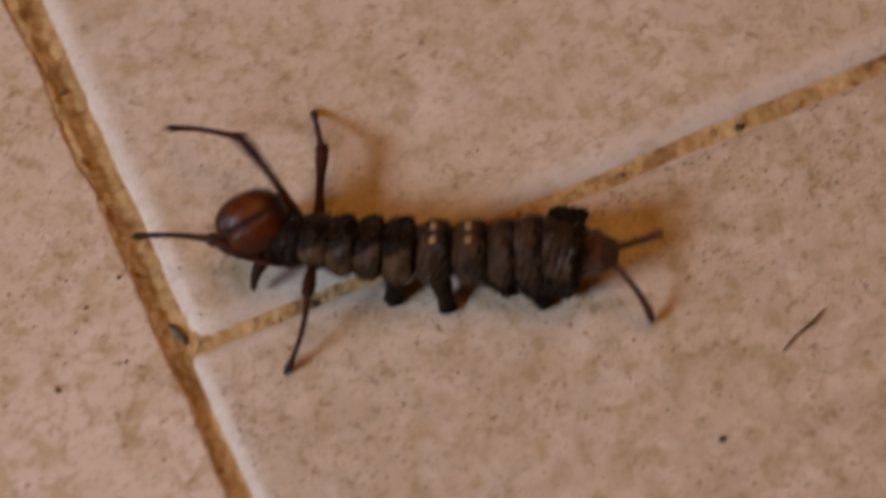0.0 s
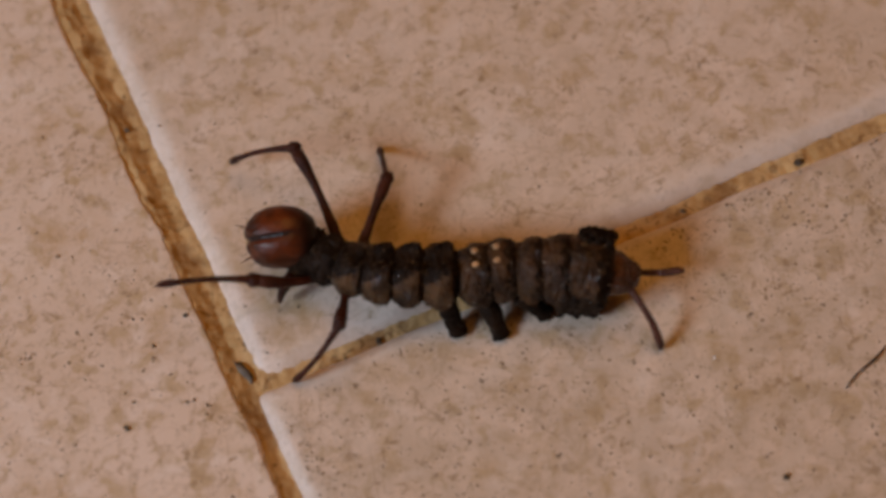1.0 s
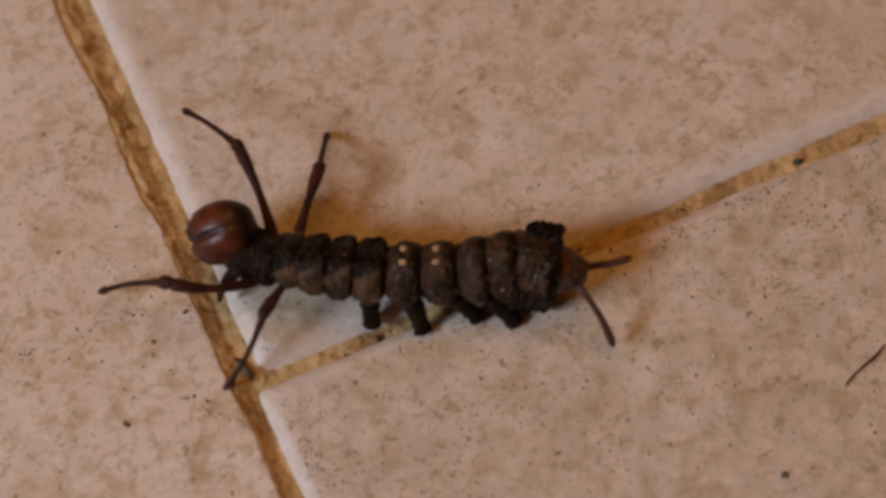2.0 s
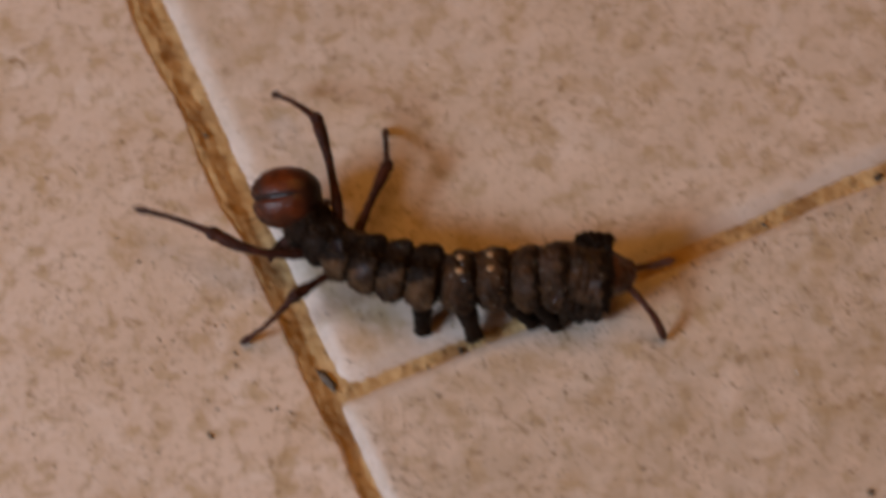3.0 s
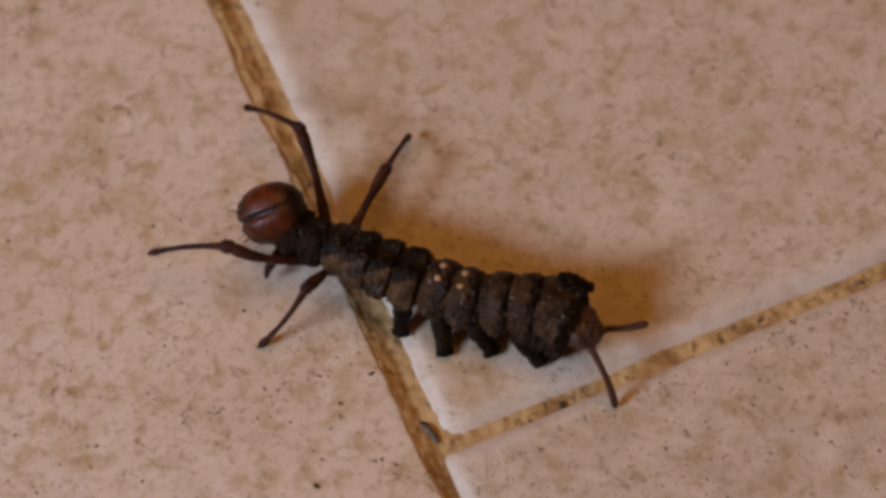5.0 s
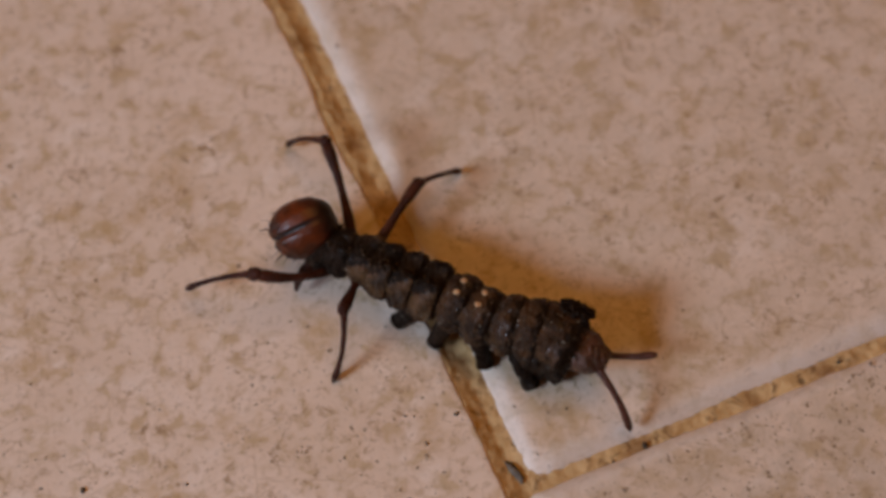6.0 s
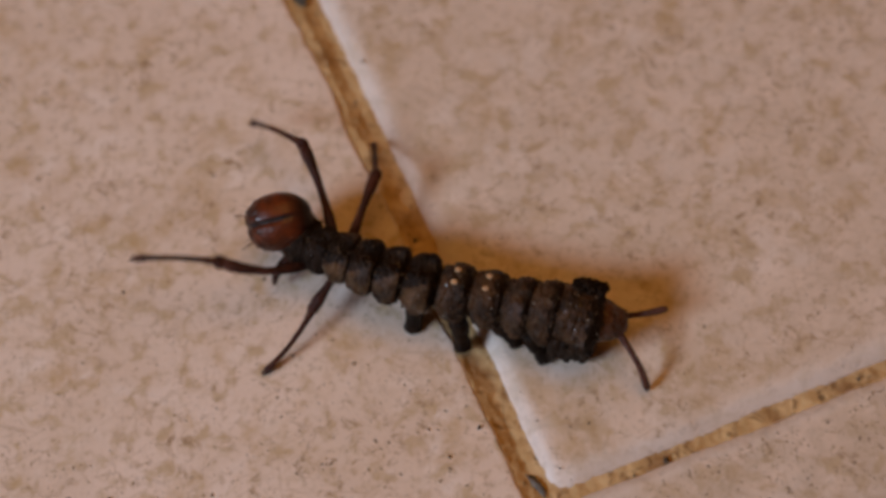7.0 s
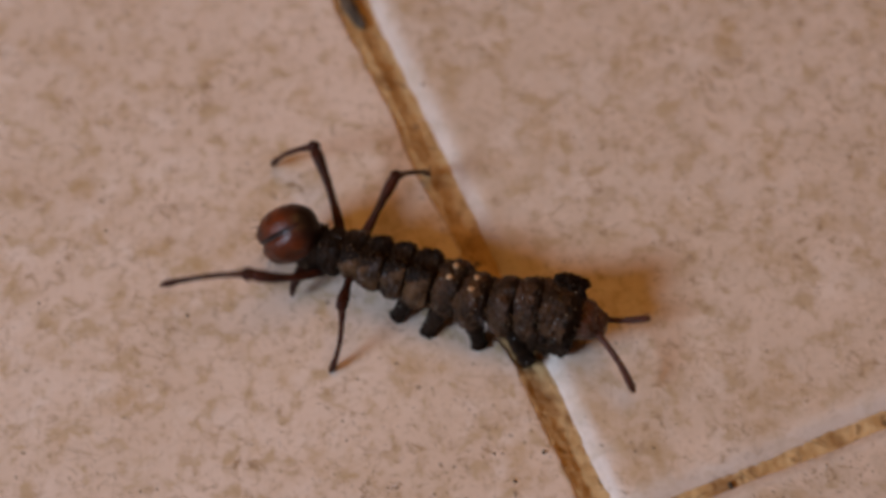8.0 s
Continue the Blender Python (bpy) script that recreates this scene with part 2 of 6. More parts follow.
TAIL_SKIN = skin_material("reddish_tail_skin", (0.048, 0.018, 0.011), (0.115, 0.044, 0.025), 0.3, 0.0, 0.4, 0.8)
LEG_SKIN = skin_material("dark_leg_shell", (0.026, 0.0076, 0.0046), (0.066, 0.0185, 0.0105), 0.38, 0.0, 0.15)
FILAMENT_SKIN = skin_material("red_brown_filament", (0.045, 0.014, 0.009), (0.090, 0.029, 0.0175), 0.38, 0.0, 0.28)
BEAD = Nodes("wet_granule", (0.09, 0.056, 0.034), 0.08, 1.0).m
SPOT = skin_material("pale_tan_spot", (0.45, 0.26, 0.13), (0.60, 0.38, 0.20), 0.5)
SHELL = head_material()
DIRT = skin_material("dark_dirt", (0.060, 0.044, 0.031), (0.15, 0.108, 0.074), 0.85)
GRIME = skin_material("brown_grime", (0.22, 0.155, 0.105), (0.37, 0.27, 0.19), 0.8)
STEM = skin_material("dry_dark_stem", (0.05, 0.030, 0.020), (0.11, 0.068, 0.042), 0.7)
WHITE = skin_material("white_grain", (0.75, 0.74, 0.72), (0.82, 0.81, 0.80), 0.3)
CHIP = skin_material("grey_stone_chip", (0.085, 0.066, 0.050), (0.21, 0.17, 0.135), 0.8)


# ---- mesh helpers ----
def mesh_of(name, bm, mats, smooth=True):
    me = bpy.data.meshes.new(name)
    bm.normal_update()
    bm.to_mesh(me)
    bm.free()
    for m in mats if isinstance(mats, (list, tuple)) else [mats]:
        me.materials.append(m)
    if smooth:
        me.polygons.foreach_set("use_smooth", [True] * len(me.polygons))
    return me


def part(name, bm, mats, parent, label="", smooth=True):
    ob = new(name, mesh_of(name, bm, mats, smooth))
    ob.parent = parent
    return tagged(ob, label) if label else ob


def rings(bm, loops, close=True, caps=True):
    """Skins a list of rings of points; returns the rings of faces."""
    vs = [[bm.verts.new(p) for p in ring] for ring in loops]
    out = []
    n = len(vs[0])
    for a, b in zip(vs, vs[1:]):
        out.append([bm.faces.new((a[i], a[(i + 1) % n], b[(i + 1) % n], b[i])) for i in range(n if close else n - 1)])
    if caps:
        bm.faces.new(vs[0][::-1])
        bm.faces.new(vs[-1])
    return out


def tube(bm, points, radii, sides=12, rough=0.0, seed=0.0):
    """A round tube along points; both ends are rounded off."""
    pts = [Vector(p) for p in points]
    loops = []
    for i, (p, r) in enumerate(zip(pts, radii)):
        d = (pts[min(i + 1, len(pts) - 1)] - pts[max(i - 1, 0)]).normalized()
        side = d.cross(Vector((0, 0, 1)) if abs(d.z) < 0.95 else Vector((0, 1, 0))).normalized()
        up = side.cross(d)
        ring = []
        for k in range(sides):
            a = 2 * math.pi * k / sides
            out = side * math.cos(a) + up * math.sin(a)
            q = p + out * r
            if rough:
                q += out * rough * noise.noise(q / MM * 1.3 + Vector((seed, seed, 0)))
            ring.append(q)
        loops.append(ring)
    rings(bm, loops)


def blob(bm, sx, sy, sz, lumps=0.2, seed=0.0):
    """A lumpy closed pebble shape."""
    made = bmesh.ops.create_icosphere(bm, subdivisions=2, radius=1.0)["verts"]
    for v in made:
        k = 1 + lumps * noise.noise(v.co * 1.4 + Vector((seed, 3 * seed, 0)))
        v.co = Vector((v.co.x * sx * k, v.co.y * sy * k, v.co.z * sz * k))


# ---- room ----
def box(bm, x0, x1, y0, y1, z0, z1):
    v = [bm.verts.new((x, y, z)) for z in (z0, z1) for x, y in ((x0, y0), (x1, y0), (x1, y1), (x0, y1))]
    for q in ((3, 2, 1, 0), (4, 5, 6, 7), (0, 1, 5, 4), (1, 2, 6, 5), (2, 3, 7, 6), (3, 0, 4, 7)):
        bm.faces.new([v[i] for i in q])


def wall(name, x0, x1, y0, y1, top=2.9, opening=None):
    """A wall with thickness; opening: along-wall start and end, sill and head heights."""
    bm = bmesh.new()
    if opening is None:
        box(bm, x0, x1, y0, y1, 0, top)
    else:
        a, b, low, high = opening
        if x1 - x0 > y1 - y0:
            box(bm, x0, a, y0, y1, 0, top), box(bm, b, x1, y0, y1, 0, top)
            box(bm, a, b, y0, y1, 0, low), box(bm, a, b, y0, y1, high, top)
        else:
            box(bm, x0, x1, y0, a, 0, top), box(bm, x0, x1, b, y1, 0, top)
            box(bm, x0, x1, a, b, 0, low), box(bm, x0, x1, a, b, high, top)
    ob = new(name, mesh_of(name, bm, WALL, False))
    return tagged(ob, "plain tan painted room wall", "wall", kind="structure")


def room():
    x, y, z, w, h = WEST_WINDOW
    wall("wall_west", -0.87, -0.72, -2.8, 1.9, opening=(y - w / 2, y + w / 2, z - h / 2, z + h / 2))
    wall("wall_north", -0.87, 3.0, 1.9, 2.1)
    wall("wall_east", 3.0, 3.2, -2.8, 2.1)
    wall("wall_south", -0.87, 3.2, -3.0, -2.8)
    bm = bmesh.new()
    x, y, z, w, h = ROOF_WINDOW
    box(bm, -0.87, x - w / 2, -3.0, 2.1, 2.9, 3.05)
    box(bm, x + w / 2, 3.2, -3.0, 2.1, 2.9, 3.05)
    box(bm, x - w / 2, x + w / 2, -3.0, y - h / 2, 2.9, 3.05)
    box(bm, x - w / 2, x + w / 2, y + h / 2, 2.1, 2.9, 3.05)
    tagged(new("ceiling", mesh_of("ceiling", bm, WALL, False)), "plain tan painted ceiling with a roof opening", "ceiling", kind="structure")


room()


# ---- floor ----
TILE_SIZE, JOINT = 0.400, 0.0021
PITCH = TILE_SIZE + JOINT
PROFILE = ((0.0, -6.0), (0.0, -1.9), (0.10, -1.30), (0.30, -1.02), (0.70, -0.74), (1.15, -0.46), (1.6, -0.22), (2.1, -0.09), (2.8, -0.03), (5.0, 0.0))


def tile_mesh(name, per_side, wobble, seed, corner=1.3, skew=0.0, tilt=0.0, soft=1.0, depth=1.0):
    """A square tile with pillowed, slightly uneven edges, its top at height 0."""
    half, bm = TILE_SIZE / 2, bmesh.new()
    loops = []
    for inset, z in PROFILE:
        inset, z = inset * soft, z * (depth if z > -1.5 else 1.0)
        r = (corner + inset * 0.6) * MM
        h = half - inset * MM
        ring = []
        for k in range(4):
            a0 = k * math.pi / 2
            for j in range(6):
                a = a0 + (j / 5) * math.pi / 2
                c = Vector((h - r, h - r, 0))
                c.rotate(Euler((0, 0, a0)))
                ring.append(c + Vector((math.cos(a), math.sin(a), 0)) * r)
            c0, c1 = Vector((h - r, h, 0)), Vector((-h + r, h, 0))
            c0.rotate(Euler((0, 0, a0)))
            c1.rotate(Euler((0, 0, a0)))
            ring += [c0.lerp(c1, (j + 1) / (per_side + 1)) for j in range(per_side)]
        for p in ring:
            p.z = z * MM
            p.x, p.y = p.x - skew * (p.y + half), p.y - tilt * (p.x + half)
            if wobble:
                q = p / MM
                edge = max(0.0, 1 - inset / 5.5)
                out = Vector((p.x if abs(p.x) > half - 0.008 else 0, p.y if abs(p.y) > half - 0.008 else 0, 0))
                if out.length:
                    out.normalize()
                shift = 0.30 * noise.noise(Vector((q.x * 0.09 + seed, q.y * 0.09, 0))) + 0.14 * noise.noise(Vector((q.x * 0.5, q.y * 0.5, seed)))
                shift += 0.07 * noise.noise(Vector((q.x * 1.7, q.y * 1.7, seed)))
                p += out * shift * wobble * edge * MM
                p.z += 0.10 * edge * wobble * noise.noise(Vector((q.x * 0.35, q.y * 0.35, 9 + seed))) * MM * (inset > 0.1)
        loops.append(ring)
    rings(bm, loops)
    return mesh_of(name, bm, TILE)


def grout_strip(name, x0, x1, y0, y1, step, parent, seed, crack, bank=0.0):
    """A rough ribbon of joint filler."""
    nx, ny = max(2, round((x1 - x0) / step)), max(2, round((y1 - y0) / step))
    bm = bmesh.new()
    grid = []
    for j in range(ny + 1):
        row = []
        for i in range(nx + 1):
            x, y = x0 + (x1 - x0) * i / nx, y0 + (y1 - y0) * j / ny
            across = abs((2 * i / nx - 1) if nx < ny else (2 * j / ny - 1))
            z = -1.16 + 0.16 * across ** 2
            side = (x if nx < ny else y) - crack - 0.5 * noise.noise(Vector((x * 0.3, y * 0.3, seed + 3)))
            z += (-0.06 * math.exp(-(side / 0.2) ** 2) + 0.04 * math.exp(-((abs(side) - 0.5) / 0.25) ** 2)) * max(0.0, min(1.0, 0.6 + 1.6 * noise.noise(Vector((x * 0.12, y * 0.12, seed + 7)))))
            z += bank * max(0.0, min(1.0, (0.6 - x) / 1.6 + 0.35 * noise.noise(Vector((x * 0.2, y * 0.5, seed + 2))))) if bank else 0.0
            z += 0.16 * noise.noise(Vector((x * 0.35, y * 0.35, seed))) + 0.17 * noise.noise(Vector((x * 1.1, y * 1.1, seed + 5)))
            z += 0.07 * noise.noise(Vector((x * 2.9, y * 2.9, seed + 9)))
            row.append(bm.verts.new((x * MM, y * MM, z * MM)))
        grid.append(row)
    for a, b in zip(grid, grid[1:]):
        for i in range(nx):
            bm.faces.new((a[i], a[i + 1], b[i + 1], b[i]))
    return part(name, bm, GROUT, parent, "rough brown-stained joint filler")


def floor():
    bm = bmesh.new()
    box(bm, -0.87, 3.2, -3.0, 2.1, -0.05, -0.0016)
    base = tagged(new("floor", mesh_of("floor", bm, GROUT, False)), "beige tiled floor with brown-stained dirty joints", "floor", kind="structure")
    grout_strip("joint", -4.0, 3.4, -55, 120, 0.22, base, 1.0, -0.55, 0.80)
    grout_strip("joint", 1.6, 110, -4.3, 2.4, 0.22, base, 4.0, 0.62)
    plain = tile_mesh("tile", 8, 0.0, 0.0)
    near = {(0, 0): tile_mesh("tile", 340, 1.0, 2.0, 2.0, 0.007, 0.011), (0, -1): tile_mesh("tile", 340, 1.0, 5.0, 0.8, 0.0, 0.021, soft=0.7, depth=0.85), (-1, 0): tile_mesh("tile", 340, 2.2, 8.0, skew=0.017, soft=0.22, depth=0.45)}
    laid = {(0, 0): (0.4, 0.1), (0, -1): (-0.75, 0.95), (-1, 0): (2.95, 0.0)}
    for i in range(-2, 8):
        shift = 0.0 if i % 2 == 0 else 0.5
        for j in range(-8, 6):
            x, y = 0.0006 + (i + 0.5) * PITCH, -0.0002 + (j + 0.5 - shift) * PITCH
            if -0.72 < x < 3.1 and -2.9 < y < 2.0:
                key = (i, j)
                ob = new("tile", near.get(key, plain))
                ob.parent = base
                # Lower tile: real grime. Tile (0, 0): duller tone plus light's eastward falloff painted in.
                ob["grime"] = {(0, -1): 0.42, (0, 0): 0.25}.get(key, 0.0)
                dx, dy = laid.get(key, (0.0, 0.0))
                ob.location = (x + dx * MM, y + dy * MM, 0)
    return base


FLOOR = floor()


# ---- caterpillar ----
def soft_step(v, low, high):
    w = max(0.0, min(1.0, (v - low) / (high - low)))
    return w * w * (3 - 2 * w)


def body_segment(length, wide, high, humps=0.0, fold=0.25, panels=False, seed=0.0, cape=0.0, taper=0.0, wrinkle=3):
    """One ring of the body along x (x forward), with dorsal humps, side plates, folds and creases."""
    bm = bmesh.new()
    nu, na = 34, 72
    loops = []
    for i in range(nu + 1):
        u = i / nu * 2 - 1
        low = 0.60
        barrel = low + (1 - low) * max(0.0, 1 - abs(u) ** 3.0) ** 0.5
        ring = []
        for k in range(na):
            a = 2 * math.pi * k / na
            cy, cz = math.cos(a), math.sin(a)
            off = abs((math.degrees(a) + 90) % 360 - 180)      # degrees from the top, both sides
            swell = (1 - soft_step(u, -0.45, 0.95)) * soft_step(u, -0.97, -0.66)
            r = barrel * (1 + taper * u) * (0.97 + 0.06 * swell)
            if cz < -0.4:
                r *= 1 + 0.10 * (cz + 0.4)
            bend = 0.45 * (off / 100) ** 2
            for c in range(wrinkle):
                at = -0.55 + 1.1 * c / max(1, wrinkle - 1) + bend - 0.2 + 0.10 * math.sin(seed + 2 * c)
                r -= (0.030 if panels else 0.085 if cape else 0.060) * math.exp(-((u - at) / 0.075) ** 2) * soft_step(off, 8, 40)
            hump = humps * swell * sum(math.exp(-((a - radians(90 + s * 32)) / 0.27) ** 2) for s in (-1, 1))
            side = fold * math.exp(-((u + 0.1) / 0.7) ** 2) * sum(math.exp(-((a - c) / 0.38) ** 2) for c in (radians(-27), radians(207), radians(333)))
            if panels:
                # a leaf-shaped plate, its hind edge standing free over the next ring
                lower = 98 - 22 * (u + 0.2)
                side += 0.38 * soft_step(off, 40 + 16 * u, 56 + 16 * u) * (1 - soft_step(off, lower - 9, lower)) * soft_step(u, -0.84, -0.66) * (1 - soft_step(u, 0.35, 0.9))
            if cape:
                flare = soft_step(-u, -0.6, 0.35) * (1 - soft_step(-u, 0.62, 0.80))
                ragged = 0.75 + 0.5 * noise.noise(Vector((cy * 7, cz * 7, u * 5 + seed)))
                rim = 0.25 + math.exp(-((off - 62) / 26) ** 2) + 0.25 * math.exp(-((off - 112) / 18) ** 2)
                side += cape * flare * rim * ragged * 0.62
            p = Vector((u * length * 0.5, cy * (wide * r + side), cz * (high * r + hump) + (0.3 * side * cz if (cape or panels) else 0)))
            if cape:
                p.x += 0.5 * noise.noise(Vector((cy * 5, cz * 5, seed))) * soft_step(-u, 0.0, 0.6)
            p += Vector((0, cy, cz)) * 0.26 * noise.noise(p * 0.75 + Vector((seed, 0, seed)))
            p += Vector((0, cy, cz)) * 0.20 * noise.noise(p * 2.1 + Vector((0, seed, 0)))
            p += Vector((0, cy, cz)) * 0.10 * noise.noise(p * 4.6 + Vector((0, 0, seed)))
            ring.append(p * MM)
        loops.append(ring)
    for i, band in enumerate(rings(bm, loops)):
        u = (i + 0.5) / nu * 2 - 1
        for k, f in enumerate(band):
            a = abs((360 * (k + 0.5) / na + 90) % 360 - 180)
            # Index 2 blackens ring ends, hind edges, hump tops and the rump's lower side.
            if panels and -0.72 < u < 0.62 and 46 + 16 * u < a < 96 - 22 * (u + 0.2):
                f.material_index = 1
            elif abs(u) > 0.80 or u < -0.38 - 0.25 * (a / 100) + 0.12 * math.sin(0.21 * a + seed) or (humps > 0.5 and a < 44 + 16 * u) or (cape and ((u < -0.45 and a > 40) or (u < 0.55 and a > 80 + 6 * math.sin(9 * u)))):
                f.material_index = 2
    return bm


def limb(length, radii, bow=0.0, seed=0.0, steps=16, sway=0.0, rough=0.05):
    """A slender leg piece from the origin along x; radii are given at even steps."""
    pts, rr = [], []
    for i in range(steps + 1):
        s = i / steps
        k = s * (len(radii) - 1)
        a = min(int(k), len(radii) - 2)
        w = k - a
        w = w * w * (3 - 2 * w)
        end = min(1.0, (s * steps + 0.35), ((1 - s) * steps + 0.35)) ** 0.5
        pts.append(Vector((s * length, sway * 4 * s * (1 - s), bow * 4 * s * (1 - s))) * MM)
        rr.append((radii[a] * (1 - w) + radii[a + 1] * w) * end * MM)
    bm = bmesh.new()
    tube(bm, pts, rr, 14 if rough < 0.1 else 24, rough * MM, seed)
    return bm


def head_mesh():
    """A two-lobed helmet: smooth and round behind, blunt and granular in front, slit along the top."""
    bm = bmesh.new()
    loops = []
    nu, na = 44, 160
    for i in range(nu + 1):
        t = math.pi * (i + 0.15) / (nu + 0.3)
        ring = []
        for k in range(na):
            a = 2 * math.pi * k / na
            d = Vector((math.cos(t), math.sin(t) * math.cos(a), math.sin(t) * math.sin(a)))
            blunt = Vector([math.copysign(abs(c) ** 0.86, c) for c in d])
            p = Vector((blunt.x * 4.0 - 0.3, blunt.y * 3.4, d.z * 2.95))
            p.y *= 1 + 0.05 * d.x - 0.14 * max(0.0, -d.x) ** 2
            slit = max(0.0, min(1.0, (p.x + 3.2) / 3.6)) * max(0.0, min(1.0, 1.5 * d.z + 0.5))
            lip = 0.50 if p.y > -0.15 else 0.22
            p -= d * 0.40 * math.exp(-((p.y + 0.15) / lip) ** 2) * slit
            p -= d * 0.25 * math.exp(-(p.y / 0.9) ** 2) * max(0.0, -d.x - 0.3)
            face = max(0.0, min(1.0, (d.x - 0.42) / 0.3))
            p += d * (0.05 * noise.noise(p * 0.9) + face * (0.20 * noise.noise(p * 1.9) + 0.14 * noise.noise(p * 4.0)))
            ring.append(p * MM)
        loops.append(ring)
    rings(bm, loops)
    return bm


def bristle(start, end, r, bow=0.2):
    a, b = Vector(start), Vector(end)
    bm = bmesh.new()
    pts = [(a.lerp(b, s / 6) + Vector((0, 0, bow * math.sin(math.pi * s / 6)))) * MM for s in range(7)]
    tube(bm, pts, [r * (1 - 0.12 * s) * MM for s in range(7)], 6)
    return bm


# name, length, half width, half height, hump, fold, side panels
SEGMENTS = (
    ("thorax_segment", 3.9, 2.75, 2.4, 0.0, 0.2, False),
    ("thorax_segment", 3.5, 2.75, 2.45, 0.15, 0.3, False),
    ("thorax_segment", 3.7, 2.85, 2.45, 0.65, 0.5, True),
    ("abdomen_segment", 3.9, 3.05, 2.6, 1.10, 0.7, True),
    ("abdomen_segment", 3.9, 3.15, 2.7, 1.15, 0.8, True),
    ("abdomen_segment", 4.2, 3.2, 2.8, 1.05, 0.9, True),
    ("abdomen_segment", 4.3, 3.15, 3.1, 0.35, 0.9, False),
    ("abdomen_segment", 4.3, 3.15, 3.2, 0.30, 0.9, False),
    ("abdomen_segment", 3.9, 3.20, 3.1, 0.20, 0.9, False),
    ("abdomen_segment", 4.0, 3.40, 3.25, 0.20, 0.8, False),
    ("rump_segment", 5.6, 3.6, 3.2, 0.15, 0.5, False),
    ("tail_segment", 5.6, 2.4, 2.1, 0.0, 0.1, False),
)


def skin_beads(bm, count, seed):
    """Tiny round granules set into the upper and side skin of one body ring."""
    rnd = random.Random(seed)
    bm.normal_update()
    spots = [v for v in bm.verts if v.normal.z > -0.3 and v.normal.length > 0.5]
    out = bmesh.new()
    ball = [Vector((math.cos(a) * math.cos(b), math.sin(a) * math.cos(b), math.sin(b))) for b in (-0.9, 0.0, 0.9) for a in (0.0, 1.257, 2.513, 3.770, 5.027)]
    for v in rnd.sample(spots, count):
        r = rnd.choice((0.07, 0.09, 0.11, 0.15)) * MM
        at = v.co + v.normal * r * 0.35 + Vector((rnd.uniform(-1, 1), rnd.uniform(-1, 1), 0)) * 0.05 * MM
        vs = [out.verts.new(at + q * r) for q in ball]
        low, top = out.verts.new(at - Vector((0, 0, r))), out.verts.new(at + Vector((0, 0, r)))
        for k in range(5):
            j = (k + 1) % 5
            out.faces.new((low, vs[j], vs[k]))
            out.faces.new((top, vs[10 + k], vs[10 + j]))
            for row in (0, 5):
                out.faces.new((vs[row + k], vs[row + j], vs[row + 5 + j], vs[row + 5 + k]))
    return out


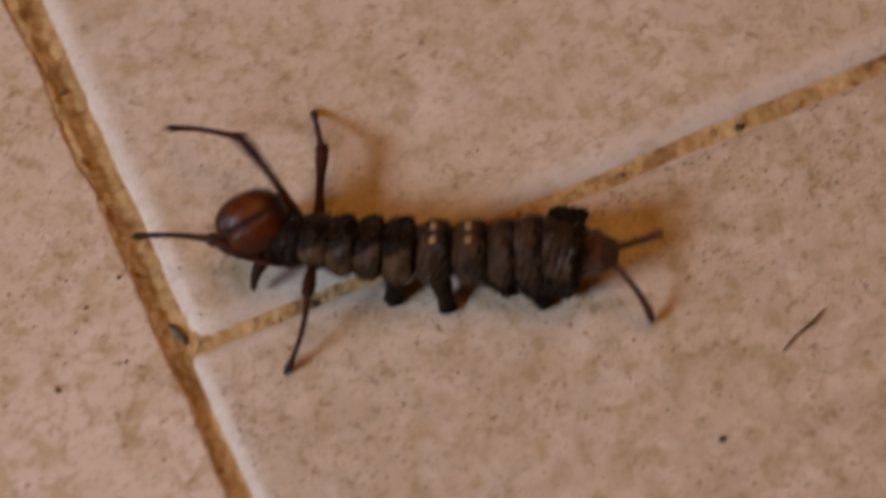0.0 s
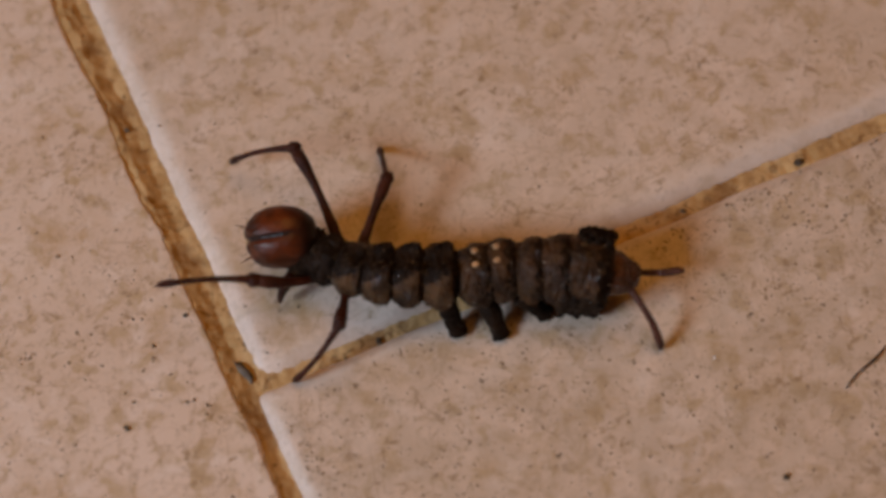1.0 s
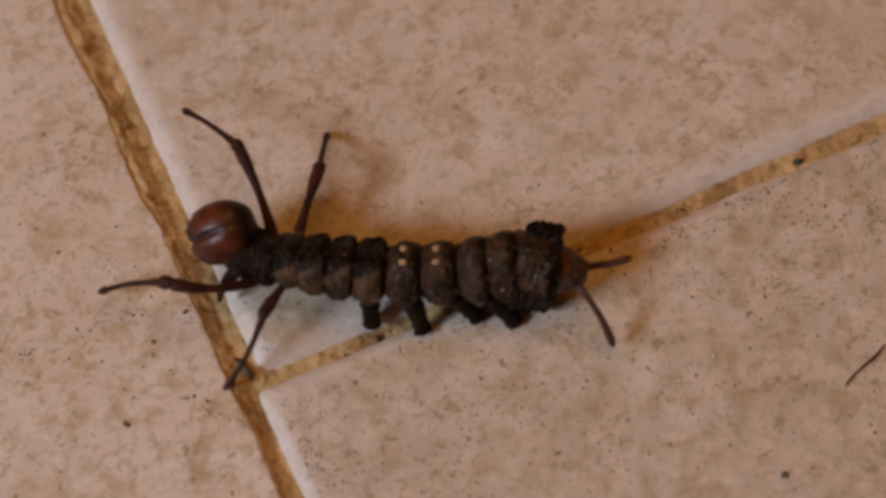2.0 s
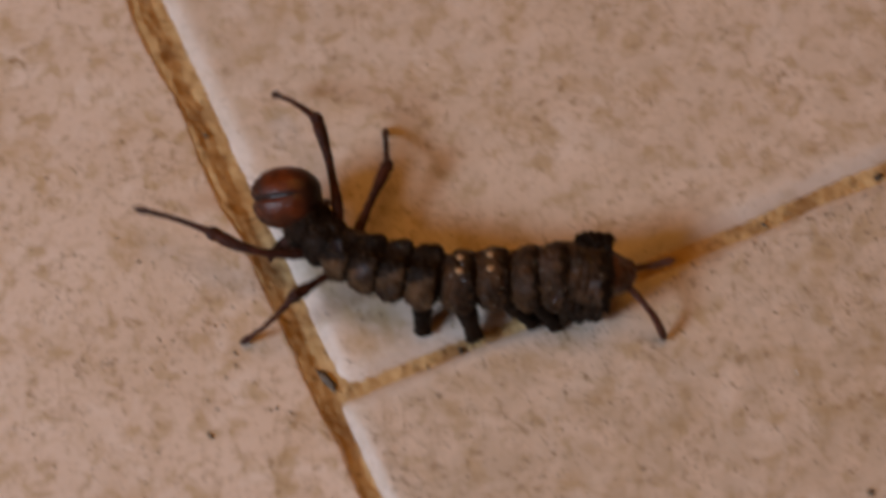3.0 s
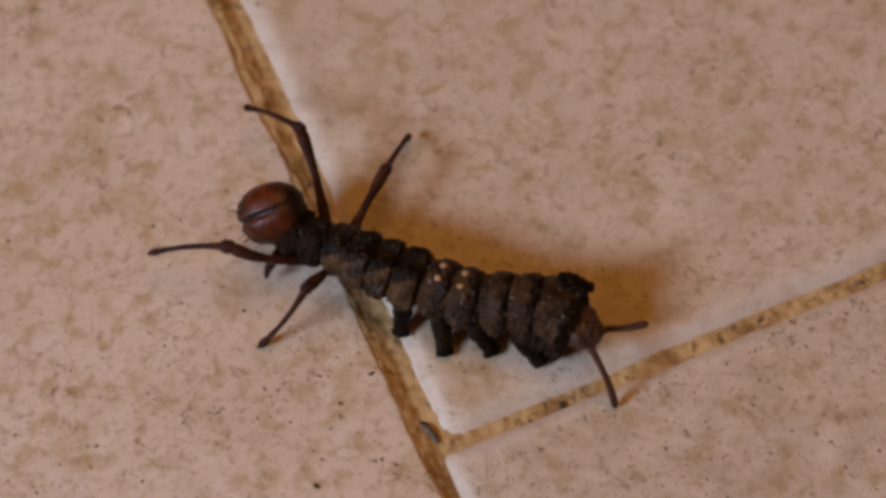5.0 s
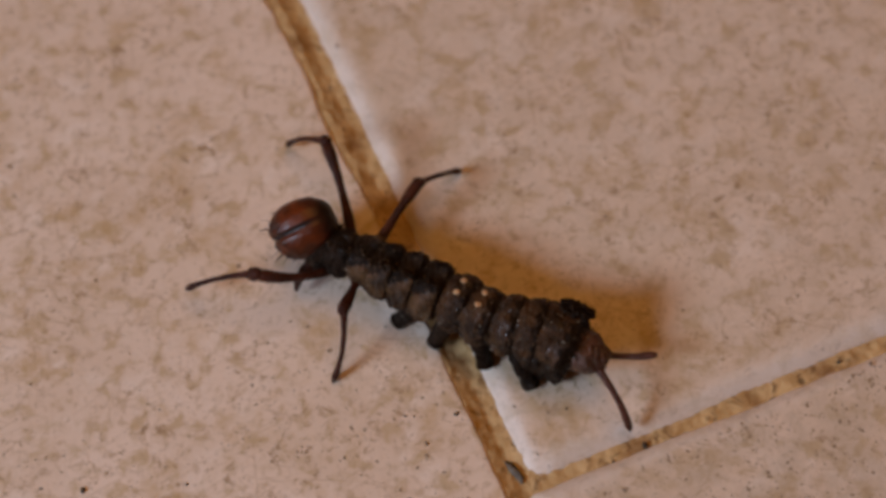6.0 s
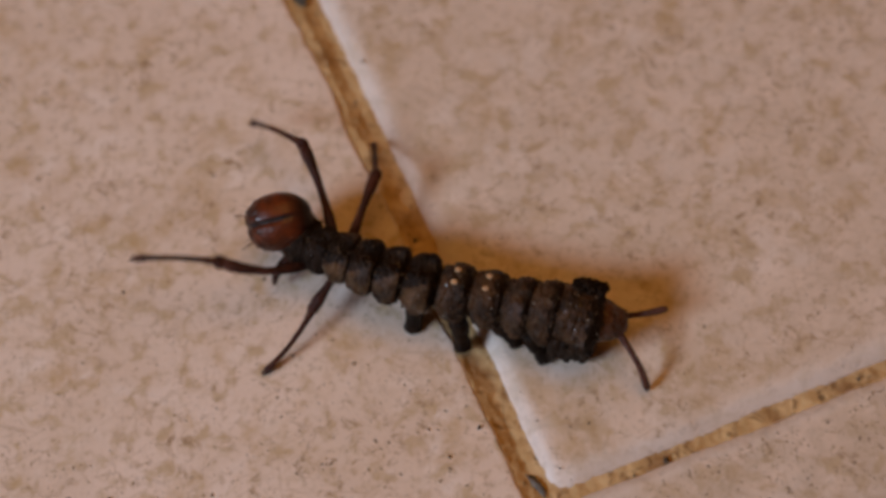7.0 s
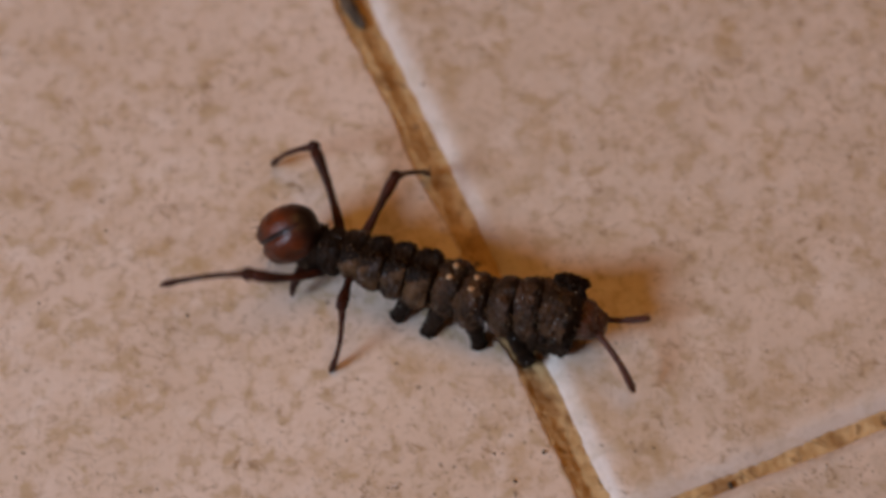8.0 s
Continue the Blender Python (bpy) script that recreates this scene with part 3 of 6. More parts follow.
def caterpillar():
    """The animal with all its parts; returns the thing and its moving parts by key."""
    body = tagged(new("caterpillar"), "dark brown caterpillar with chestnut head and long legs walking on tiles", "caterpillar")
    p = {}
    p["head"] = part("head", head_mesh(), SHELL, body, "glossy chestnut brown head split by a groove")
    for s in (-1, 1):
        part("antenna", bristle((3.2, s * 1.5, -0.9), (5.0, s * 2.1, -1.2), 0.13), LEG_SKIN, p["head"])
        bm = bmesh.new()
        blob(bm, 0.75 * MM, 0.5 * MM, 0.5 * MM, 0.2, s)
        bmesh.ops.translate(bm, verts=bm.verts, vec=Vector((2.75, s * 0.55, -1.5)) * MM)
        part("jaw", bm, LEG_SKIN, p["head"], "blackish jaw")
        for k in range(4):
            bm = bmesh.new()
            blob(bm, 0.16 * MM, 0.16 * MM, 0.16 * MM, 0.1, k)
            bmesh.ops.translate(bm, verts=bm.verts, vec=Vector((2.55 + 0.16 * math.cos(k * 1.4), s * (1.95 - 0.16 * k), -0.55 + 0.32 * k)) * MM)
            part("eyelet", bm, BLACK, p["head"], "tiny black bead eye")
        for q in ((2.4, s * 2.2, 1.2), (1.2, s * 2.6, 1.8), (3.3, s * 1.2, 0.9)):
            part("bristle", bristle(q, (q[0] + 1.1, q[1] * 1.25, q[2] + 0.8), 0.035, 0.1), LEG_SKIN, p["head"])
    for i, (name, length, wide, high, hump, fold, panels) in enumerate(SEGMENTS):
        rump, tail = name == "rump_segment", name == "tail_segment"
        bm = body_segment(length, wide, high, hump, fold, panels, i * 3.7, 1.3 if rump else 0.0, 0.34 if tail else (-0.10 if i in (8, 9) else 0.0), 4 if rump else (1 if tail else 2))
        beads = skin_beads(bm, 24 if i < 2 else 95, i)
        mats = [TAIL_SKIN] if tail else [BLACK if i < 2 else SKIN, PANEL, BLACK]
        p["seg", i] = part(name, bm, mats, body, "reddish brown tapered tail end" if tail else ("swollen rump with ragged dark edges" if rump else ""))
        part("skin_granulation", beads, BEAD, p["seg", i], "fine wet glinting skin granulation")
        if i in (6, 7):
            for s in (-1, 1):
                bm = bmesh.new()
                blob(bm, 0.40 * MM, 0.38 * MM, 0.16 * MM, 0.2, i + s)
                bmesh.ops.translate(bm, verts=bm.verts, vec=Vector((0.1, s * 0.86, high + hump * 0.62 - 0.12)) * MM)
                part("spot", bm, SPOT, p["seg", i], "pale tan spot")
        if i in (3, 4, 5):
            for s in (-1, 1):
                for k in range(3):
                    bm = bmesh.new()
                    blob(bm, 0.34 * MM, 0.36 * MM, 0.30 * MM, 0.6, k * 2.3 + s + i)
                    around = radians(90 - s * (26 + 7 * (k % 2)))
                    reach = high + hump - 0.3
                    bmesh.ops.translate(bm, verts=bm.verts, vec=Vector((-1.1 + 0.55 * k, math.cos(around) * (wide + hump * 0.1), math.sin(around) * reach)) * MM)
                    part("tubercle", bm, BLACK, p["seg", i])
        if rump:
            for s in (-1, 1):
                for k in range(64 if s < 0 else 18):
                    bm = bmesh.new()
                    row, place = k % 4, k // 4
                    size = (0.17 + 0.17 * ((k * 7) % 5) / 4) * (0.7 + 0.5 * min(1.0, place / 6))
                    blob(bm, size * 1.2 * MM, size * 0.9 * MM, size * MM, 0.9, k * 1.7 + s)
                    if s < 0:
                        around = radians(90 + 30 + 11 * row + 4 * math.sin(k * 1.9))
                        reach, back = 1.08 + 0.10 * min(1.0, place / 5) + 0.07 * math.sin(k * 3.7), 1.0 - 0.24 * place
                    else:
                        around, reach, back = radians(-8 - 2.6 * k), 1.10 + 0.05 * math.sin(k * 3.7), -1.9 + 0.4 * math.sin(k * 2.3)
                    bmesh.ops.translate(bm, verts=bm.verts, vec=Vector((back, math.cos(around) * wide * reach, math.sin(around) * high * reach)) * MM)
                    part("tubercle", bm, BLACK, p["seg", i])
                for k in range(5):
                    bm = limb(5.9 - 0.7 * (k % 2), (0.5, 0.95, 0.85, 0.70, 0.62, 0.45), 0.2, k * 2.3 + s, 20, 0.0, 0.22)
                    bmesh.ops.transform(bm, matrix=Matrix.Rotation(radians(90), 4, "Y"), verts=bm.verts)
                    bmesh.ops.translate(bm, verts=bm.verts, vec=Vector((1.6 - k * 0.9, s * (3.3 - 0.08 * k), 0.1)) * MM)
                    part("skin_fold", bm, BLACK, p["seg", i])
        if i == 0:
            for s in (-1, 1):
                bm = limb(5.2, (0.8, 0.85, 0.7, 0.55, 0.42, 0.3), 0.9, s)
                bmesh.ops.rotate(bm, verts=bm.verts, cent=(0, 0, 0), matrix=Euler((0, radians(39), radians(s * 60))).to_matrix())
                bmesh.ops.translate(bm, verts=bm.verts, vec=Vector((0.1, s * 1.4, -1.3)) * MM)
                part("fore_leg", bm, LEG_SKIN, p["seg", i], "short folded fore leg")
    for key, upper, lower in (("mid_far", 12.9, 9.6), ("mid_near", 11.6, 10.2), ("hind_far", 10.0, 9.4), ("hind_near", 7.4, 9.8)):
        p[key, "femur"] = part("femur", limb(upper, (0.36, 0.62, 0.66, 0.56, 0.48, 0.47, 0.53, 0.66, 0.76, 0.68), 0.35, 1.0, 16, {"mid_near": 1.5, "mid_far": -0.35}.get(key, 0.0)), LEG_SKIN, body)
        p[key, "tibia"] = part("tibia", limb(lower, (0.50, 0.42, 0.36, 0.33, 0.32, 0.31, 0.30, 0.30, 0.34, 0.46, 0.40), 0.75 if "mid" in key else 0.35, 2.0, 16, 0.6 if key == "hind_near" else 0.0), LEG_SKIN, body)
        bm = bmesh.new()
        blob(bm, 1.0 * MM, 0.78 * MM, 0.78 * MM, 0.3, lower)
        part("knee_joint", bm, LEG_SKIN, p[key, "tibia"])
        part("claw", bristle((lower - 0.3, 0, 0), (lower + 0.35, 0, -0.45), 0.2, 0.05), LEG_SKIN, p[key, "tibia"])
    for k in range(4):
        for side in ("near", "far"):
            bm = limb(5.2, (0.9, 1.15, 1.15, 1.05, 0.94, 0.94, 1.10), 0.0, k, 20, 0.0, 0.18)
            p["proleg", k, side] = part("proleg", bm, BLACK, body, "stubby blackish proleg")
    for side, length, bow in (("far", 6.4, -0.8), ("near", 8.7, 1.5)):
        bm = limb(length, (0.60, 0.42, 0.36, 0.37, 0.42, 0.48, 0.42), bow, 5.0)
        p["filament", side] = part("tail_filament", bm, FILAMENT_SKIN, body, "thin curved red-brown tail filament")
    return body, p


ANIMAL, PARTS = caterpillar()


# ---- small litter on the floor ----
def crumb(name, x, y, size, seed, label, mat, category="crumb", z=0.0):
    bm = bmesh.new()
    size *= 0.85
    blob(bm, size * MM, size * 0.72 * MM, size * 0.5 * MM, 0.7, seed)
    low = min(v.co.z for v in bm.verts)
    ob = new(name, mesh_of(name, bm, mat))
    ob.location = (x * MM, y * MM, -low - 0.04 * MM + z * MM)
    ob.rotation_euler = (0, 0, seed)
    return tagged(ob, label, category, group="crumbs on the floor")


def litter():
    for x, y, s in ((-13.1, 1.9, 0.42), (47.9, -33.4, 0.48), (-2.6, 11.5, 0.38), (-7.1, 9.6, 0.27), (-5.4, 1.8, 0.22), (9.2, 7.0, 0.2),
                    (-8.0, 13.6, 0.2), (-7.1, 13.2, 0.17), (-44.6, 20.1, 0.42), (-33.7, 16.1, 0.2), (-19.8, 54.9, 0.22), (3.9, 3.4, 0.15)):
        crumb("crumb", x, y, s, x * 0.7 + y, "tiny dark dirt crumb lying on a tile", DIRT)
    for x, y, s, z in ((15.6, -0.25, 0.5, -1.05), (11.5, -0.5, 0.25, -1.05), (40.6, -0.2, 0.35, -1.1), (53.6, -0.8, 0.42, -1.1), (68.7, -1.0, 0.7, -1.3),
                       (-0.1, 36.9, 0.4, -0.82), (-0.4, 51.5, 0.3, -0.75), (-1.0, 64.2, 0.34, -0.5), (1.2, 64.0, 0.25, -1.1), (0.3, 57.8, 0.3, -0.7)):
        crumb("crumb", x, y, s, x * 0.7 + y, "dark dirt crumb stuck in the tile joint", DIRT, z=z)
    crumb("grain", 47.7, -18.3, 0.2, 1.0, "tiny white grain lying on a tile", WHITE, "grain")
    bm = bmesh.new()
    blob(bm, 3.4 * MM, 0.95 * MM, 0.35 * MM, 0.6, 5.0)
    bmesh.ops.rotate(bm, verts=bm.verts, cent=(0, 0, 0), matrix=Euler((0, 0, radians(97))).to_matrix())
    ob = new("dirt_clump", mesh_of("dirt_clump", bm, DIRT))
    ob.location = (-0.80 * MM, 77.2 * MM, -0.33 * MM)
    tagged(ob, "long black dirt clump packed in the tile joint", "dirt")
    bm = bmesh.new()
    a, b = Vector((58.6, -27.6, 0.3)), Vector((65.0, -25.2, 0.3))
    pts = [(a.lerp(b, s / 8) + Vector((0.12 * math.sin(s), 0.2 * math.sin(s * 0.8), 0.25 * math.sin(math.pi * s / 8)))) * MM for s in range(9)]
    tube(bm, pts, [w * MM for w in (0.06, 0.10, 0.08, 0.11, 0.14, 0.11, 0.14, 0.12, 0.07)], 8, 0.05 * MM)
    tagged(new("twig", mesh_of("twig", bm, STEM)), "thin dry dark twig lying on a tile", "twig")
    bm = bmesh.new()
    blob(bm, 1.65 * MM, 0.5 * MM, 0.4 * MM, 0.7, 2.0)
    bmesh.ops.rotate(bm, verts=bm.verts, cent=(0, 0, 0), matrix=Euler((0, 0, radians(-75))).to_matrix())
    ob = new("stone_chip", mesh_of("stone_chip", bm, CHIP))
    ob.location = (0.85 * MM, 2.8 * MM, -0.85 * MM)
    tagged(ob, "small grey stone chip stuck in the tile joint", "stone chip")



def grime_specks():
    """Uncounted dark specks, thick on the lower tile by the joint and thin elsewhere."""
    rnd = random.Random(4)
    bm = bmesh.new()
    shapes = ((0, 0, 1), (1, 0, 0), (0.31, 0.95, 0), (-0.81, 0.59, 0), (-0.81, -0.59, 0), (0.31, -0.95, 0))
    made = 0
    while made < 8600:
        x, y = rnd.uniform(-75, 105), rnd.uniform(-60, 115)
        dense = 0.03
        if y < -2.5 and x > 2.5:
            dense = 0.85 if y > -16 else 0.4
        elif x < -2 and y < 26:
            dense = 0.13
        elif 3 < x < 22 and 3 < y < 30:
            dense = 0.07
        dense *= 0.35 + 0.65 * max(0.0, min(1.0, 0.5 + 1.9 * noise.noise(Vector((x * 0.13, y * 0.13, 3)))))
        if (-1.2 < x < 2.6) or (x > 0 and -2 < y < 1.6) or rnd.random() > dense:
            continue
        r = rnd.choice((0.08, 0.11, 0.14, 0.17, 0.21, 0.28)) * rnd.uniform(0.7, 1.2)
        turn, stretch = rnd.uniform(0, 6.3), rnd.uniform(0.25, 0.8)
        vs = []
        for a, b, h in shapes:
            px, py = a * r, b * r * stretch
            vs.append(bm.verts.new(((x + px * math.cos(turn) - py * math.sin(turn)) * MM, (y + px * math.sin(turn) + py * math.cos(turn)) * MM, (h * r * 0.14 - 0.003) * MM)))
        for k in range(5):
            bm.faces.new((vs[0], vs[1 + k], vs[1 + (k + 1) % 5]))
        made += 1
    tagged(new("grime_specks", mesh_of("grime_specks", bm, GRIME)), "fine dark grime specks scattered on the tiles", "grime", kind="stuff")


litter()
grime_specks()


# ---- movement ----
def facing(origin, ahead, up=(0, 0, 1)):
    """A pose at origin with x along ahead and z as near to up as it goes."""
    x = Vector(ahead).normalized()
    y = Vector(up).cross(x).normalized()
    m = Matrix((x, y, x.cross(y))).transposed().to_4x4()
    m.translation = Vector(origin)
    return m


def spine(s):
    """The twelve segment centres between tail and head."""
    n, m, d, g, e, t = (Vector(s[k]) for k in ("neck", "chest", "spots_1", "spots_2", "rump", "tail"))
    fore = n.lerp(s["head"] - Vector((0, 0, 2.0)), 0.42)
    keys = [fore, n, m, d, g, e, t]

    def along(i, w):
        a, b, c, f = keys[max(i - 1, 0)], keys[i], keys[i + 1], keys[min(i + 2, len(keys) - 1)]
        h = (c - b).length
        ta = (c - a).normalized() * h
        tb = (f - b).normalized() * h
        return b * (2 * w**3 - 3 * w * w + 1) + ta * (w**3 - 2 * w * w + w) + c * (3 * w * w - 2 * w**3) + tb * (w**3 - w * w)

    return [fore, n.lerp(m, 0.22), m] + [along(2, w) for w in (0.215, 0.443, 0.70)] + [d, g, along(4, 0.355), along(4, 0.645), e, along(5, 0.62)]


def stance(t, **points):
    return t, {k: Vector(v) for k, v in points.items()}


def between(a, b, w):
    return {k: a[k].lerp(b[k], w) for k in a}


def poses(s):
    """Every part's pose in the world, in metres, for one stance."""
    out = {}
    c = spine(s)
    for i, p in enumerate(c):
        ahead = c[max(i - 1, 0)] - c[min(i + 1, len(c) - 1)]
        if i == 11:
            ahead = c[10] - s["tail"]
        lean = Matrix.Rotation(radians((0, 4, 8, 12, 12, 11, 8, 7, 4, 2, 0, 0)[i]), 4, "X")
        out["seg", i] = facing(p, ahead) @ Matrix.Translation((0, 0, 3.4)) @ lean @ Matrix.Translation((0, 0, -3.4))
    out["head"] = facing(s["head"], s["mouth"] - s["head"]) @ Matrix.Rotation(radians(-24), 4, "X")
    neck, chest = facing(s["neck"], s["neck"] - s["chest"]), out["seg", 2]
    roots = {"mid_far": neck @ Vector((-1.4, -1.6, -0.8)), "mid_near": neck @ Vector((0.8, 1.3, -1.8)),
             "hind_far": chest @ Vector((0, -1.6, -1.2)), "hind_near": chest @ Vector((0, 1.6, -1.2))}
    for key, root in roots.items():
        knee, foot = s[key + "_knee"], s[key + "_foot"]
        length = {"mid_far": 12.9, "mid_near": 11.6, "hind_far": 10.0, "hind_near": 7.4}[key]
        d = (knee - root).normalized()
        out[key, "femur"] = facing(knee - d * length, d)
        out[key, "tibia"] = facing(knee, foot - knee)
    for k in range(4):
        seg = out["seg", 5 + k]
        foot = s["proleg_%d" % (k + 1)]
        local = seg.inverted() @ foot
        for side, sign in (("near", 1), ("far", -1)):
            f = seg @ Vector((local.x, sign * min(max(local.y, 1.2), 4.2), local.z))
            f.z = 0.35
            top = seg @ Vector((0.2 * local.x, sign * 1.6, -1.2))
            d = (f - top).normalized()
            out["proleg", k, side] = facing(f - d * 4.95, d, (1, 0, 0))
    tail = s["tail"]
    back = (tail - c[10]).normalized()
    left = Vector((0, 0, 1)).cross(-back).normalized()
    out["filament", "far"] = facing(tail - left * 0.7 - back * 0.6, s["filament_far"] - (tail - left * 0.7 - back * 0.6))
    root = tail + left * 0.7 - back * 0.6
    out["filament", "near"] = facing(root, s["filament_near"] - root)
    for m in out.values():
        m.translation = m.translation * MM
    centre = s["spots_1"]
    heading = s["chest"] - s["rump"]
    base = facing((centre.x * MM, centre.y * MM, 0), (heading.x, heading.y, 0))
    return base, out


